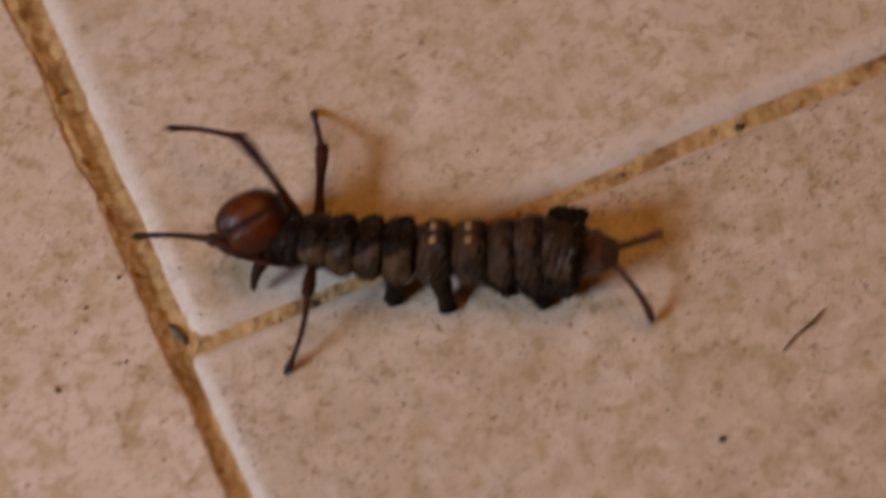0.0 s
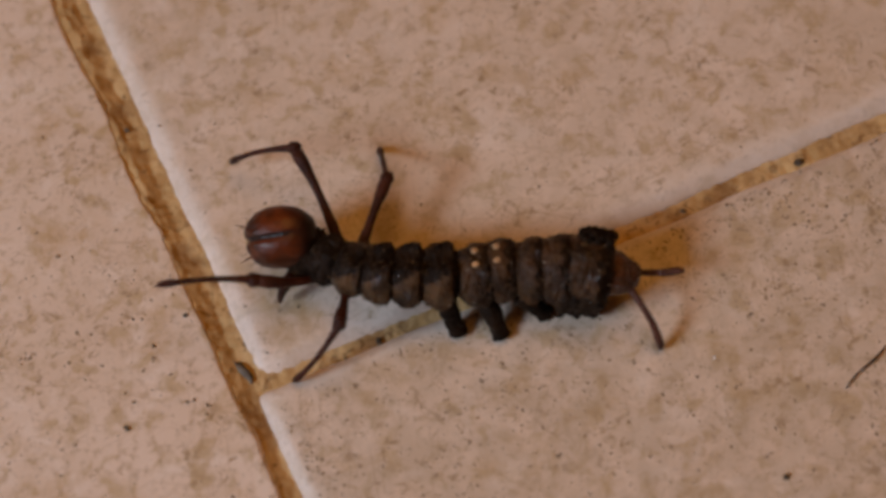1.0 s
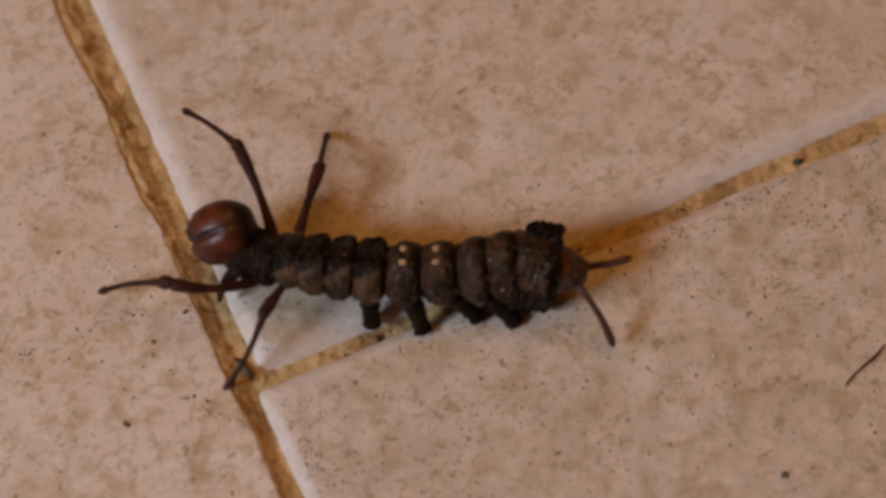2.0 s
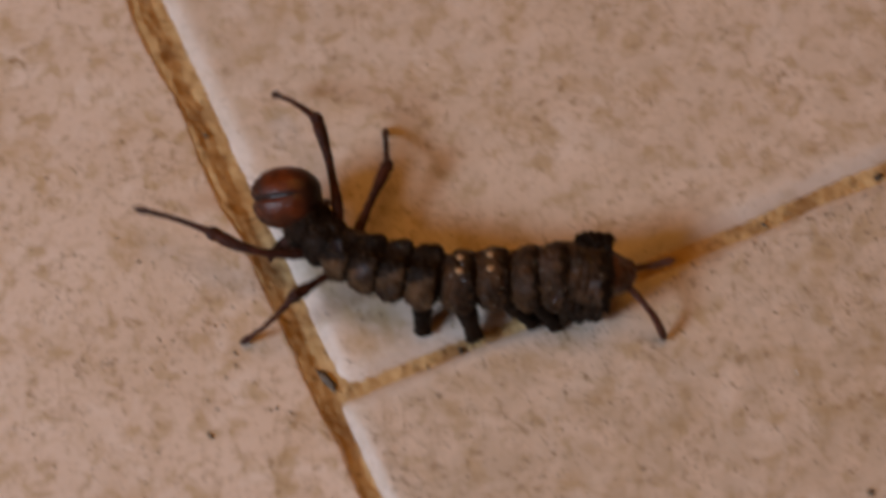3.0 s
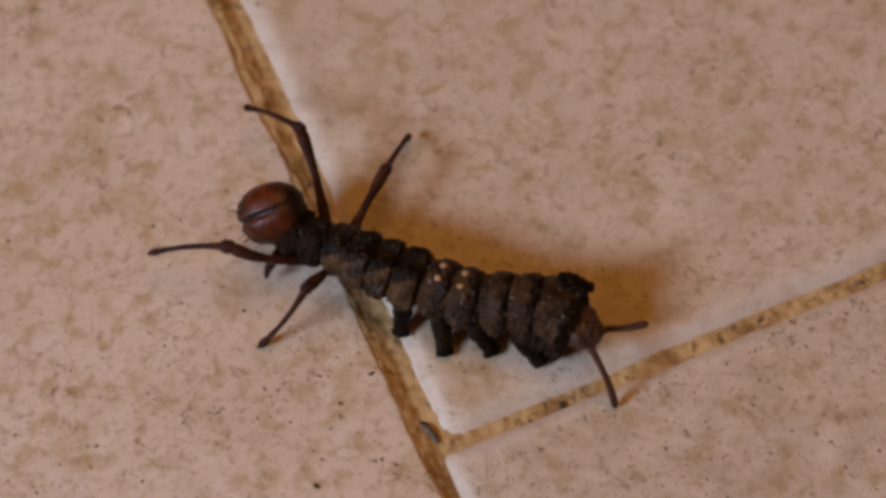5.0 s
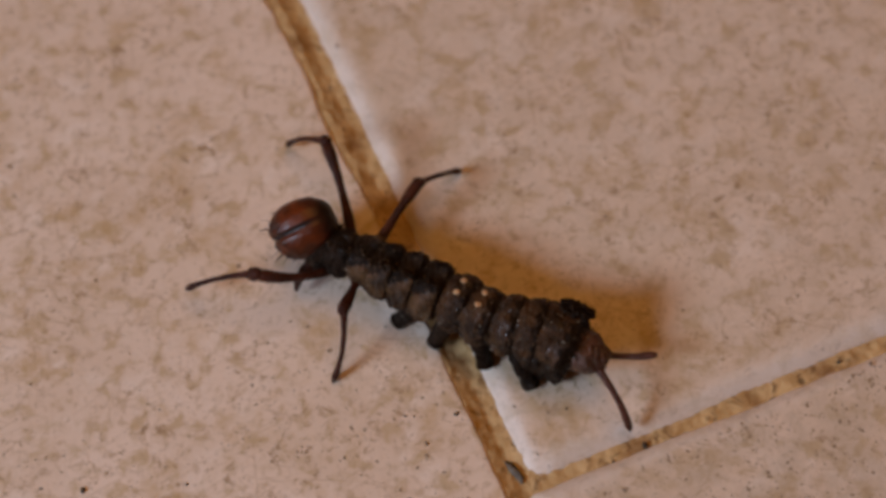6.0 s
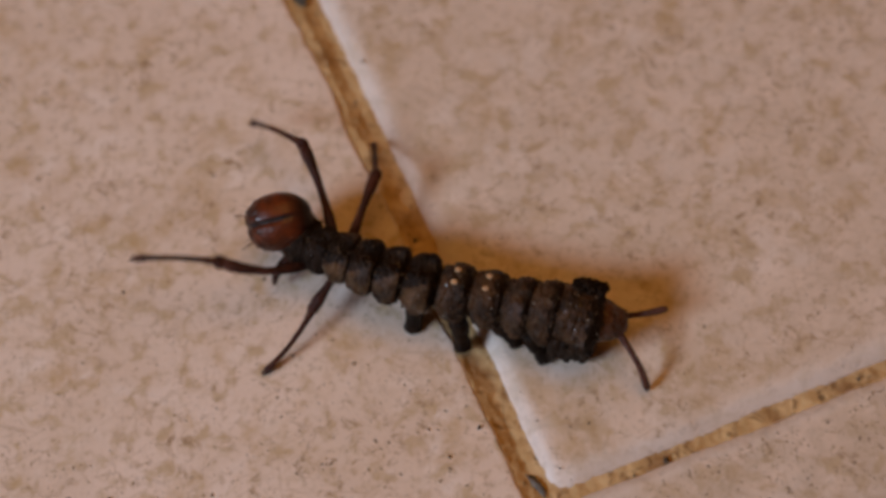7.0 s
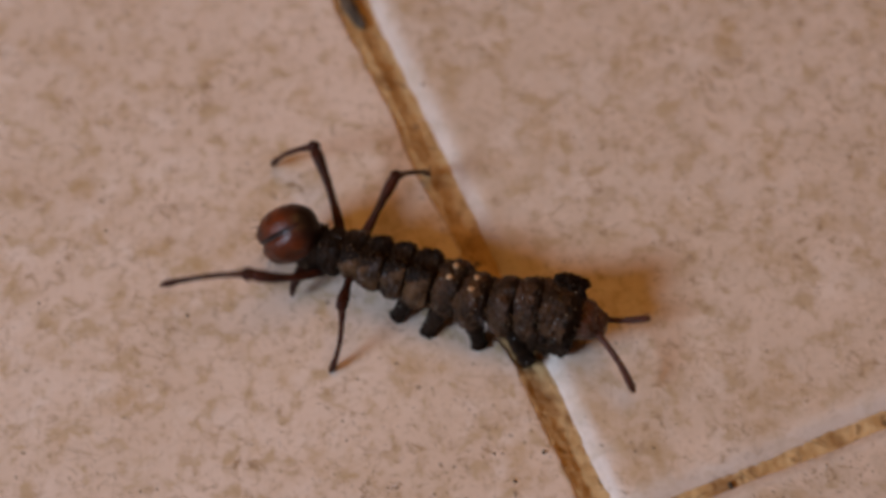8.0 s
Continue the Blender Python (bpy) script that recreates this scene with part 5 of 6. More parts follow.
        stance(3.2, neck=(3.97, 16.28, 6.40), chest=(6.73, 13.35, 6.40), spots_1=(17.09, 6.48, 6.05), spots_2=(19.73, 5.42, 6.10), rump=(28.02, 0.37, 6.60), tail=(32.62, -1.57, 5.40), head=(1.65, 20.89, 7.60), mouth=(-2.06, 22.27, 6.54), mid_far_knee=(9.09, 29.34, 8.20), mid_far_foot=(6.37, 36.35, 2.22), mid_near_knee=(-5.47, 19.47, 8.20), mid_near_foot=(-11.66, 26.07, 3.48), hind_far_foot=(18.49, 28.15, 0.25), hind_far_knee=(14.62, 21.76, 5.96), hind_near_foot=(-6.21, 10.25, 0.25), hind_near_knee=(0.97, 10.63, 6.91), filament_far=(36.63, -1.86, 5.20), filament_near=(32.76, -8.94, 0.50), proleg_1=(12.53, 3.31, 0.40), proleg_2=(16.79, 0.22, 0.40), proleg_3=(22.14, -0.43, 0.40), proleg_4=(27.02, -1.81, 0.40)),
        stance(3.3, neck=(3.77, 16.65, 6.40), chest=(6.33, 13.73, 6.40), spots_1=(16.31, 7.16, 6.05), spots_2=(19.12, 5.90, 6.10), rump=(26.79, 0.39, 6.60), tail=(31.38, -1.54, 5.40), head=(1.67, 21.36, 7.60), mouth=(-2.09, 22.72, 6.96), mid_far_knee=(9.39, 29.15, 8.20), mid_far_foot=(6.56, 35.66, 1.74), mid_near_knee=(-5.81, 19.20, 8.20), mid_near_foot=(-11.08, 25.49, 2.14), hind_far_foot=(18.16, 28.10, 0.25), hind_far_knee=(14.49, 21.78, 6.16), hind_near_foot=(-6.35, 10.22, 0.25), hind_near_knee=(0.83, 10.90, 6.87), filament_far=(35.94, -1.77, 5.20), filament_near=(32.14, -9.00, 0.69), proleg_1=(12.57, 3.39, 0.40), proleg_2=(16.41, 0.86, 0.40), proleg_3=(20.55, -0.26, 0.40), proleg_4=(25.68, -1.75, 0.40)),
        stance(3.4, neck=(3.58, 17.01, 6.40), chest=(5.92, 14.11, 6.40), spots_1=(15.52, 7.84, 6.05), spots_2=(18.51, 6.37, 6.10), rump=(25.56, 0.42, 6.60), tail=(30.14, -1.51, 5.40), head=(1.70, 21.83, 7.60), mouth=(-2.12, 23.18, 7.37), mid_far_knee=(9.16, 29.54, 8.20), mid_far_foot=(8.65, 37.01, 2.20), mid_near_knee=(-6.03, 19.70, 8.20), mid_near_foot=(-12.95, 26.86, 5.99), hind_far_foot=(17.82, 28.04, 0.25), hind_far_knee=(14.36, 21.80, 6.36), hind_near_foot=(-6.49, 10.19, 0.25), hind_near_knee=(0.69, 11.18, 6.83), filament_far=(35.24, -1.68, 5.20), filament_near=(31.53, -9.05, 0.87), proleg_1=(12.62, 3.47, 0.40), proleg_2=(16.04, 1.50, 0.40), proleg_3=(18.97, -0.08, 0.40), proleg_4=(24.34, -1.69, 0.40)),
        stance(3.5, neck=(3.38, 17.37, 6.40), chest=(5.52, 14.49, 6.40), spots_1=(14.74, 8.52, 6.05), spots_2=(17.90, 6.85, 6.10), rump=(24.33, 0.45, 6.60), tail=(28.90, -1.49, 5.40), head=(1.72, 22.30, 7.60), mouth=(-2.15, 23.63, 7.79), mid_far_knee=(8.54, 29.45, 8.20), mid_far_foot=(5.39, 37.88, 4.85), mid_near_knee=(-8.07, 20.48, 6.37), mid_near_foot=(-15.85, 26.93, 4.95), hind_far_foot=(17.49, 27.99, 0.25), hind_far_knee=(14.23, 21.83, 6.55), hind_near_foot=(-6.63, 10.16, 0.25), hind_near_knee=(0.56, 11.45, 6.79), filament_far=(34.54, -1.59, 5.20), filament_near=(30.92, -9.11, 1.06), proleg_1=(12.67, 3.55, 0.40), proleg_2=(15.67, 2.15, 0.40), proleg_3=(17.38, 0.09, 0.40), proleg_4=(22.99, -1.63, 0.40)),
        stance(3.6, neck=(3.01, 17.77, 6.40), chest=(5.13, 14.84, 6.40), spots_1=(13.77, 8.68, 6.05), spots_2=(16.75, 6.55, 6.10), rump=(23.87, 0.93, 6.60), tail=(28.37, -1.16, 5.40), head=(1.29, 22.81, 7.60), mouth=(-2.50, 24.28, 7.30), mid_far_knee=(8.63, 30.43, 8.20), mid_far_foot=(4.69, 37.79, 3.47), mid_near_knee=(-7.73, 20.52, 8.20), mid_near_foot=(-13.74, 27.78, 4.31), hind_far_foot=(17.22, 28.02, 0.25), hind_far_knee=(13.65, 22.12, 6.62), hind_near_foot=(-6.89, 10.41, 0.25), hind_near_knee=(-0.20, 12.02, 7.20), filament_far=(34.02, -1.11, 5.20), filament_near=(30.59, -8.48, 0.78), proleg_1=(11.61, 4.27, 0.40), proleg_2=(14.24, 2.49, 0.40), proleg_3=(17.16, 0.14, 0.40), proleg_4=(22.45, -1.32, 0.40)),
        stance(3.7, neck=(2.64, 18.18, 6.40), chest=(4.73, 15.18, 6.40), spots_1=(12.80, 8.83, 6.05), spots_2=(15.60, 6.25, 6.10), rump=(23.40, 1.40, 6.60), tail=(27.84, -0.84, 5.40), head=(0.85, 23.33, 7.60), mouth=(-2.84, 24.93, 6.80), mid_far_knee=(8.34, 30.44, 8.20), mid_far_foot=(4.21, 37.56, 3.27), mid_near_knee=(-7.88, 21.41, 8.20), mid_near_foot=(-12.96, 28.55, 2.98), hind_far_foot=(16.96, 28.05, 0.25), hind_far_knee=(13.06, 22.41, 6.68), hind_near_foot=(-7.14, 10.66, 0.25), hind_near_knee=(-0.96, 12.60, 7.61), filament_far=(33.50, -0.64, 5.20), filament_near=(30.27, -7.85, 0.50), proleg_1=(10.56, 4.99, 0.40), proleg_2=(12.81, 2.84, 0.40), proleg_3=(16.94, 0.19, 0.40), proleg_4=(21.91, -1.01, 0.40)),
        stance(3.8, neck=(2.10, 19.32, 6.40), chest=(4.45, 16.63, 6.40), spots_1=(12.00, 9.38, 6.05), spots_2=(14.59, 6.84, 6.10), rump=(22.53, 1.57, 6.60), tail=(26.68, -1.02, 5.40), head=(0.16, 24.17, 7.60), mouth=(-3.43, 25.57, 6.38), mid_far_knee=(8.53, 31.30, 8.20), mid_far_foot=(6.27, 38.28, 2.01), mid_near_knee=(-7.63, 21.69, 8.20), mid_near_foot=(-12.87, 28.64, 2.89), hind_far_foot=(17.05, 28.20, 0.25), hind_far_knee=(12.83, 23.30, 6.97), hind_near_foot=(-7.31, 10.82, 0.25), hind_near_knee=(-1.85, 13.36, 7.86), filament_far=(32.79, -1.15, 5.20), filament_near=(28.58, -8.16, 0.50), proleg_1=(8.09, 7.69, 0.40), proleg_2=(10.81, 4.54, 0.40), proleg_3=(15.54, 1.51, 0.40), proleg_4=(20.49, -0.73, 0.40)),
        stance(3.9, neck=(1.55, 20.47, 6.40), chest=(4.16, 18.07, 6.40), spots_1=(11.20, 9.93, 6.05), spots_2=(13.58, 7.43, 6.10), rump=(21.65, 1.74, 6.60), tail=(25.52, -1.20, 5.40), head=(-0.53, 25.01, 7.60), mouth=(-4.03, 26.20, 5.95), mid_far_knee=(8.21, 32.11, 8.20), mid_far_foot=(6.63, 38.85, 1.55), mid_near_knee=(-7.47, 22.92, 8.20), mid_near_foot=(-13.28, 29.02, 2.46), hind_far_foot=(17.13, 28.34, 0.25), hind_far_knee=(12.60, 24.20, 7.26), hind_near_foot=(-7.47, 10.99, 0.25), hind_near_knee=(-2.74, 14.11, 8.12), filament_far=(32.08, -1.66, 5.20), filament_near=(26.88, -8.47, 0.50), proleg_1=(5.63, 10.39, 0.40), proleg_2=(8.81, 6.24, 0.40), proleg_3=(14.14, 2.84, 0.40), proleg_4=(19.07, -0.45, 0.40)),
        stance(4.0, neck=(1.00, 21.61, 6.40), chest=(3.88, 19.52, 6.40), spots_1=(10.40, 10.47, 6.05), spots_2=(12.57, 8.03, 6.10), rump=(20.77, 1.91, 6.60), tail=(24.35, -1.38, 5.40), head=(-1.23, 25.85, 7.60), mouth=(-4.62, 26.84, 5.52), mid_far_knee=(7.31, 33.86, 8.20), mid_far_foot=(6.91, 39.65, 0.55), mid_near_knee=(-8.27, 24.94, 8.20), mid_near_foot=(-16.62, 28.78, 3.78), hind_far_foot=(17.22, 28.49, 0.25), hind_far_knee=(12.36, 25.10, 7.55), hind_near_foot=(-7.64, 11.15, 0.25), hind_near_knee=(-3.62, 14.87, 8.38), filament_far=(31.37, -2.17, 5.20), filament_near=(25.19, -8.78, 0.50), proleg_1=(3.17, 13.09, 0.40), proleg_2=(6.81, 7.94, 0.40), proleg_3=(12.73, 4.17, 0.40), proleg_4=(17.65, -0.16, 0.40)),
        stance(4.1, neck=(1.26, 23.11, 6.40), chest=(3.73, 20.81, 6.40), spots_1=(10.01, 11.38, 6.05), spots_2=(12.35, 8.81, 6.10), rump=(20.35, 2.72, 6.60), tail=(24.51, -0.84, 5.40), head=(-1.30, 27.01, 7.60), mouth=(-4.63, 27.67, 5.32), mid_far_knee=(5.72, 34.00, 8.20), mid_far_foot=(5.50, 42.22, 3.25), mid_near_knee=(-8.04, 26.90, 8.20), mid_near_foot=(-16.52, 31.89, 10.90), hind_far_foot=(16.37, 30.53, 0.25), hind_far_knee=(11.77, 26.65, 7.47), hind_near_foot=(-7.80, 12.83, 0.25), hind_near_knee=(-3.62, 17.00, 8.07), filament_far=(31.50, -0.93, 5.20), filament_near=(25.30, -7.69, 0.50), proleg_1=(2.55, 13.69, 0.40), proleg_2=(6.81, 8.29, 0.40), proleg_3=(13.24, 4.81, 0.40), proleg_4=(17.93, 0.68, 0.40)),
        stance(4.2, neck=(1.52, 24.60, 6.40), chest=(3.58, 22.10, 6.40), spots_1=(9.62, 12.28, 6.05), spots_2=(12.12, 9.60, 6.10), rump=(19.94, 3.52, 6.60), tail=(24.67, -0.30, 5.40), head=(-1.38, 28.17, 7.60), mouth=(-4.63, 28.51, 5.13), mid_far_knee=(4.80, 35.22, 8.20), mid_far_foot=(4.20, 44.77, 7.39), mid_near_knee=(-8.57, 27.87, 8.20), mid_near_foot=(-17.60, 32.03, 10.49), hind_far_knee=(11.76, 27.17, 8.20), hind_far_foot=(18.69, 31.89, 3.95), hind_near_foot=(-10.48, 16.61, 0.25), hind_near_knee=(-3.77, 19.06, 6.95), filament_far=(31.63, 0.32, 5.20), filament_near=(25.41, -6.60, 0.50), proleg_1=(1.94, 14.28, 0.40), proleg_2=(6.81, 8.63, 0.40), proleg_3=(13.75, 5.45, 0.40), proleg_4=(18.22, 1.53, 0.40)),
        stance(5.3, neck=(-4.87, 28.14, 6.40), chest=(-1.56, 25.58, 6.40), spots_1=(7.70, 17.28, 6.05), spots_2=(9.45, 15.56, 6.10), rump=(17.55, 9.20, 6.60), tail=(19.45, 5.06, 5.40), head=(-7.95, 32.21, 7.60), mouth=(-11.91, 32.86, 6.79), mid_far_knee=(-0.82, 41.43, 8.20), mid_far_foot=(-6.38, 47.51, 3.28), mid_near_knee=(-13.38, 29.33, 8.20), mid_near_foot=(-20.83, 33.68, 2.75), hind_far_foot=(11.19, 39.20, 0.25), hind_far_knee=(6.55, 33.12, 5.71), hind_near_foot=(-13.91, 20.79, 0.25), hind_near_knee=(-6.54, 22.18, 6.55), filament_far=(24.12, 3.95, 5.20), filament_near=(18.92, -1.82, 0.50), proleg_1=(2.48, 14.95, 0.40), proleg_2=(5.68, 11.04, 0.40), proleg_3=(9.86, 9.41, 0.40), proleg_4=(14.39, 6.28, 0.40)),
        stance(5.4, neck=(-5.23, 28.28, 6.40), chest=(-2.07, 25.86, 6.40), spots_1=(6.96, 17.95, 6.05), spots_2=(8.90, 16.02, 6.10), rump=(16.64, 9.44, 6.60), tail=(18.93, 5.37, 5.40), head=(-8.38, 32.47, 7.60), mouth=(-12.40, 32.73, 7.05), mid_far_knee=(-0.83, 40.80, 8.20), mid_far_foot=(-6.20, 47.08, 3.32), mid_near_knee=(-12.44, 28.67, 8.20), mid_near_foot=(-22.46, 30.36, 9.13), hind_far_foot=(10.88, 39.32, 0.25), hind_far_knee=(5.95, 33.33, 5.56), hind_near_foot=(-13.92, 20.64, 0.25), hind_near_knee=(-6.92, 21.90, 6.97), filament_far=(23.94, 4.22, 5.20), filament_near=(18.83, -1.71, 0.50), proleg_1=(2.94, 14.76, 0.40), proleg_2=(5.95, 11.61, 0.40), proleg_3=(8.66, 9.84, 0.40), proleg_4=(13.35, 6.63, 0.40)),
        stance(5.5, neck=(-5.60, 28.42, 6.40), chest=(-2.59, 26.14, 6.40), spots_1=(6.22, 18.62, 6.05), spots_2=(8.35, 16.49, 6.10), rump=(15.73, 9.67, 6.60), tail=(18.40, 5.68, 5.40), head=(-8.81, 32.73, 7.60), mouth=(-12.90, 32.59, 7.31), mid_far_knee=(-1.47, 41.48, 8.20), mid_far_foot=(-6.43, 47.41, 2.51), mid_near_knee=(-12.99, 29.66, 8.20), mid_near_foot=(-22.66, 32.53, 9.73), hind_far_foot=(10.57, 39.44, 0.25), hind_far_knee=(5.36, 33.55, 5.40), hind_near_foot=(-13.93, 20.49, 0.25), hind_near_knee=(-7.30, 21.62, 7.38), filament_far=(23.76, 4.49, 5.20), filament_near=(18.73, -0.87, 0.50), proleg_1=(3.40, 14.58, 0.40), proleg_2=(6.22, 12.18, 0.40), proleg_3=(7.47, 10.27, 0.40), proleg_4=(12.30, 6.98, 0.40)),
        stance(5.6, neck=(-6.01, 29.60, 6.40), chest=(-3.05, 27.27, 6.40), spots_1=(5.47, 19.32, 6.05), spots_2=(7.48, 16.87, 6.10), rump=(14.30, 10.30, 6.60), tail=(17.22, 6.32, 5.40), head=(-9.16, 33.63, 7.60), mouth=(-13.20, 33.72, 7.07), mid_far_knee=(-1.73, 42.25, 8.20), mid_far_foot=(-6.08, 48.34, 2.18), mid_near_knee=(-12.65, 33.58, 8.20), mid_near_foot=(-17.28, 41.12, 3.12), hind_far_foot=(10.46, 39.55, 0.25), hind_far_knee=(4.95, 34.34, 5.68), hind_near_foot=(-14.09, 20.48, 0.25), hind_near_knee=(-7.88, 22.43, 7.46), filament_far=(23.13, 4.81, 5.20), filament_near=(17.72, -1.02, 0.50), proleg_1=(1.64, 16.71, 0.40), proleg_2=(3.98, 14.52, 0.40), proleg_3=(5.70, 11.76, 0.40), proleg_4=(10.20, 8.20, 0.40)),
        stance(5.8, neck=(-6.84, 31.96, 6.40), chest=(-3.99, 29.52, 6.40), spots_1=(3.95, 20.72, 6.05), spots_2=(5.74, 17.63, 6.10), rump=(11.44, 11.54, 6.60), tail=(14.85, 7.59, 5.40), head=(-9.88, 35.43, 7.60), mouth=(-13.81, 35.98, 6.59), mid_far_knee=(-2.53, 44.05, 8.20), mid_far_foot=(-6.59, 50.34, 2.18), mid_near_knee=(-18.15, 31.61, 8.20), mid_near_foot=(-26.73, 36.43, 5.50), hind_far_foot=(10.25, 39.79, 0.25), hind_far_knee=(4.14, 35.92, 6.25), hind_near_foot=(-14.41, 20.48, 0.25), hind_near_knee=(-9.04, 24.05, 7.63), filament_far=(21.87, 5.45, 5.20), filament_near=(15.70, 0.15, 0.50), proleg_1=(-1.88, 20.97, 0.40), proleg_2=(-0.50, 19.20, 0.40), proleg_3=(2.16, 14.74, 0.40), proleg_4=(5.98, 10.64, 0.40)),
        stance(5.9, neck=(-7.44, 32.73, 6.40), chest=(-4.58, 30.29, 6.40), spots_1=(3.35, 21.41, 6.05), spots_2=(5.07, 18.61, 6.10), rump=(10.99, 12.42, 6.60), tail=(14.49, 8.24, 5.40), head=(-10.34, 36.16, 7.60), mouth=(-14.26, 36.55, 6.48), mid_far_knee=(-3.10, 44.70, 8.20), mid_far_foot=(-7.47, 50.94, 2.35), mid_near_knee=(-17.76, 32.15, 8.20), mid_near_foot=(-25.68, 36.81, 3.77), hind_far_foot=(10.30, 39.86, 0.25), hind_far_knee=(4.01, 36.64, 6.41), hind_near_foot=(-14.20, 20.65, 0.25), hind_near_knee=(-9.65, 24.69, 7.87), filament_far=(21.68, 6.03, 5.20), filament_near=(15.12, 0.69, 0.59), proleg_1=(-3.06, 22.83, 0.40), proleg_2=(-0.93, 19.87, 0.40), proleg_3=(2.48, 15.19, 0.40), proleg_4=(6.30, 10.89, 0.40)),
        stance(6.0, neck=(-8.04, 33.51, 6.40), chest=(-5.17, 31.06, 6.40), spots_1=(2.75, 22.11, 6.05), spots_2=(4.40, 19.59, 6.10), rump=(10.55, 13.29, 6.60), tail=(14.13, 8.88, 5.40), head=(-10.81, 36.88, 7.60), mouth=(-14.71, 37.12, 6.36), mid_far_knee=(-4.25, 46.20, 8.20), mid_far_foot=(-7.84, 51.44, 1.00), mid_near_knee=(-17.93, 33.48, 8.20), mid_near_foot=(-25.63, 37.42, 2.80), hind_far_foot=(10.35, 39.93, 0.25), hind_far_knee=(3.88, 37.36, 6.57), hind_near_foot=(-13.99, 20.82, 0.25), hind_near_knee=(-10.27, 25.33, 8.11), filament_far=(21.49, 6.61, 5.20), filament_near=(14.54, 1.23, 0.68), proleg_1=(-4.24, 24.69, 0.40), proleg_2=(-1.35, 20.53, 0.40), proleg_3=(2.79, 15.63, 0.40), proleg_4=(6.61, 11.14, 0.40)),
        stance(6.1, neck=(-8.48, 34.06, 6.40), chest=(-5.54, 32.17, 6.40), spots_1=(2.10, 23.00, 6.05), spots_2=(4.10, 20.21, 6.10), rump=(10.17, 13.98, 6.60), tail=(13.83, 9.34, 5.40), head=(-11.47, 37.33, 7.60), mouth=(-15.09, 37.42, 5.79), mid_far_knee=(-4.96, 45.59, 8.20), mid_far_foot=(-6.68, 52.26, 1.51), mid_near_knee=(-17.88, 34.48, 8.20), mid_near_foot=(-25.32, 36.49, 1.52), hind_far_foot=(9.98, 42.88, 3.62), hind_far_knee=(2.91, 38.94, 7.38), hind_near_foot=(-16.17, 22.08, 0.25), hind_near_knee=(-11.01, 26.96, 6.68), filament_far=(20.86, 7.08, 5.20), filament_near=(13.74, 1.73, 0.63), proleg_1=(-4.66, 25.06, 0.40), proleg_2=(-1.43, 20.40, 0.40), proleg_3=(3.01, 15.98, 0.40), proleg_4=(6.77, 11.48, 0.40)),
        stance(6.2, neck=(-8.92, 34.60, 6.40), chest=(-5.91, 33.28, 6.40), spots_1=(1.45, 23.89, 6.05), spots_2=(3.79, 20.83, 6.10), rump=(9.78, 14.67, 6.60), tail=(13.53, 9.81, 5.40), head=(-12.14, 37.78, 7.60), mouth=(-15.47, 37.71, 5.21), mid_far_knee=(-5.63, 47.61, 8.20), mid_far_foot=(-7.02, 53.60, 0.82), mid_near_knee=(-18.02, 35.49, 8.20), mid_near_foot=(-26.73, 35.75, 2.90), hind_far_knee=(1.94, 40.52, 8.20), hind_far_foot=(9.60, 45.84, 6.99), hind_near_foot=(-18.36, 23.35, 0.25), hind_near_knee=(-11.75, 28.59, 5.24), filament_far=(20.22, 7.55, 5.20), filament_near=(12.95, 2.23, 0.57), proleg_1=(-5.08, 25.43, 0.40), proleg_2=(-1.51, 20.27, 0.40), proleg_3=(3.23, 16.34, 0.40), proleg_4=(6.92, 11.81, 0.40)),
        stance(6.3, neck=(-10.32, 35.51, 6.40), chest=(-6.97, 33.79, 6.40), spots_1=(1.35, 24.77, 6.05), spots_2=(3.73, 21.77, 6.10), rump=(9.77, 15.36, 6.60), tail=(13.38, 10.18, 5.40), head=(-14.23, 37.79, 7.60), mouth=(-17.58, 37.71, 5.23), mid_far_knee=(-10.47, 47.14, 8.20), mid_far_foot=(-12.21, 55.56, 3.94), mid_near_knee=(-18.64, 34.72, 8.20), mid_near_foot=(-28.84, 34.86, 8.48), hind_far_foot=(4.70, 49.92, 0.25), hind_far_knee=(0.17, 43.60, 5.52), hind_near_foot=(-18.87, 21.94, 0.25), hind_near_knee=(-12.95, 27.05, 6.16), filament_far=(19.58, 8.07, 5.20), filament_near=(12.52, 2.89, 0.50), proleg_1=(-5.21, 25.92, 0.40), proleg_2=(-1.30, 20.69, 0.40), proleg_3=(3.56, 17.02, 0.40), proleg_4=(6.90, 12.50, 0.40)),
        stance(6.4, neck=(-10.77, 35.59, 6.40), chest=(-7.66, 33.91, 6.40), spots_1=(1.30, 24.94, 6.05), spots_2=(3.76, 21.94, 6.10), rump=(10.02, 15.55, 6.60), tail=(13.64, 10.75, 5.40), head=(-14.62, 38.04, 7.60), mouth=(-18.14, 38.08, 5.52), mid_far_knee=(-12.04, 45.72, 8.20), mid_far_foot=(-17.99, 52.31, 11.84), mid_near_knee=(-18.91, 34.80, 8.20), mid_near_foot=(-27.97, 38.67, 5.55), hind_far_foot=(3.62, 49.51, 0.25), hind_far_knee=(-0.81, 43.09, 5.49), hind_near_foot=(-18.41, 22.08, 0.25), hind_near_knee=(-12.66, 27.80, 5.69), filament_far=(20.17, 9.07, 5.20), filament_near=(13.37, 3.49, 0.50), proleg_1=(-5.01, 25.84, 0.40), proleg_2=(-1.16, 20.64, 0.40), proleg_3=(3.76, 17.34, 0.40), proleg_4=(6.81, 13.10, 0.40)),
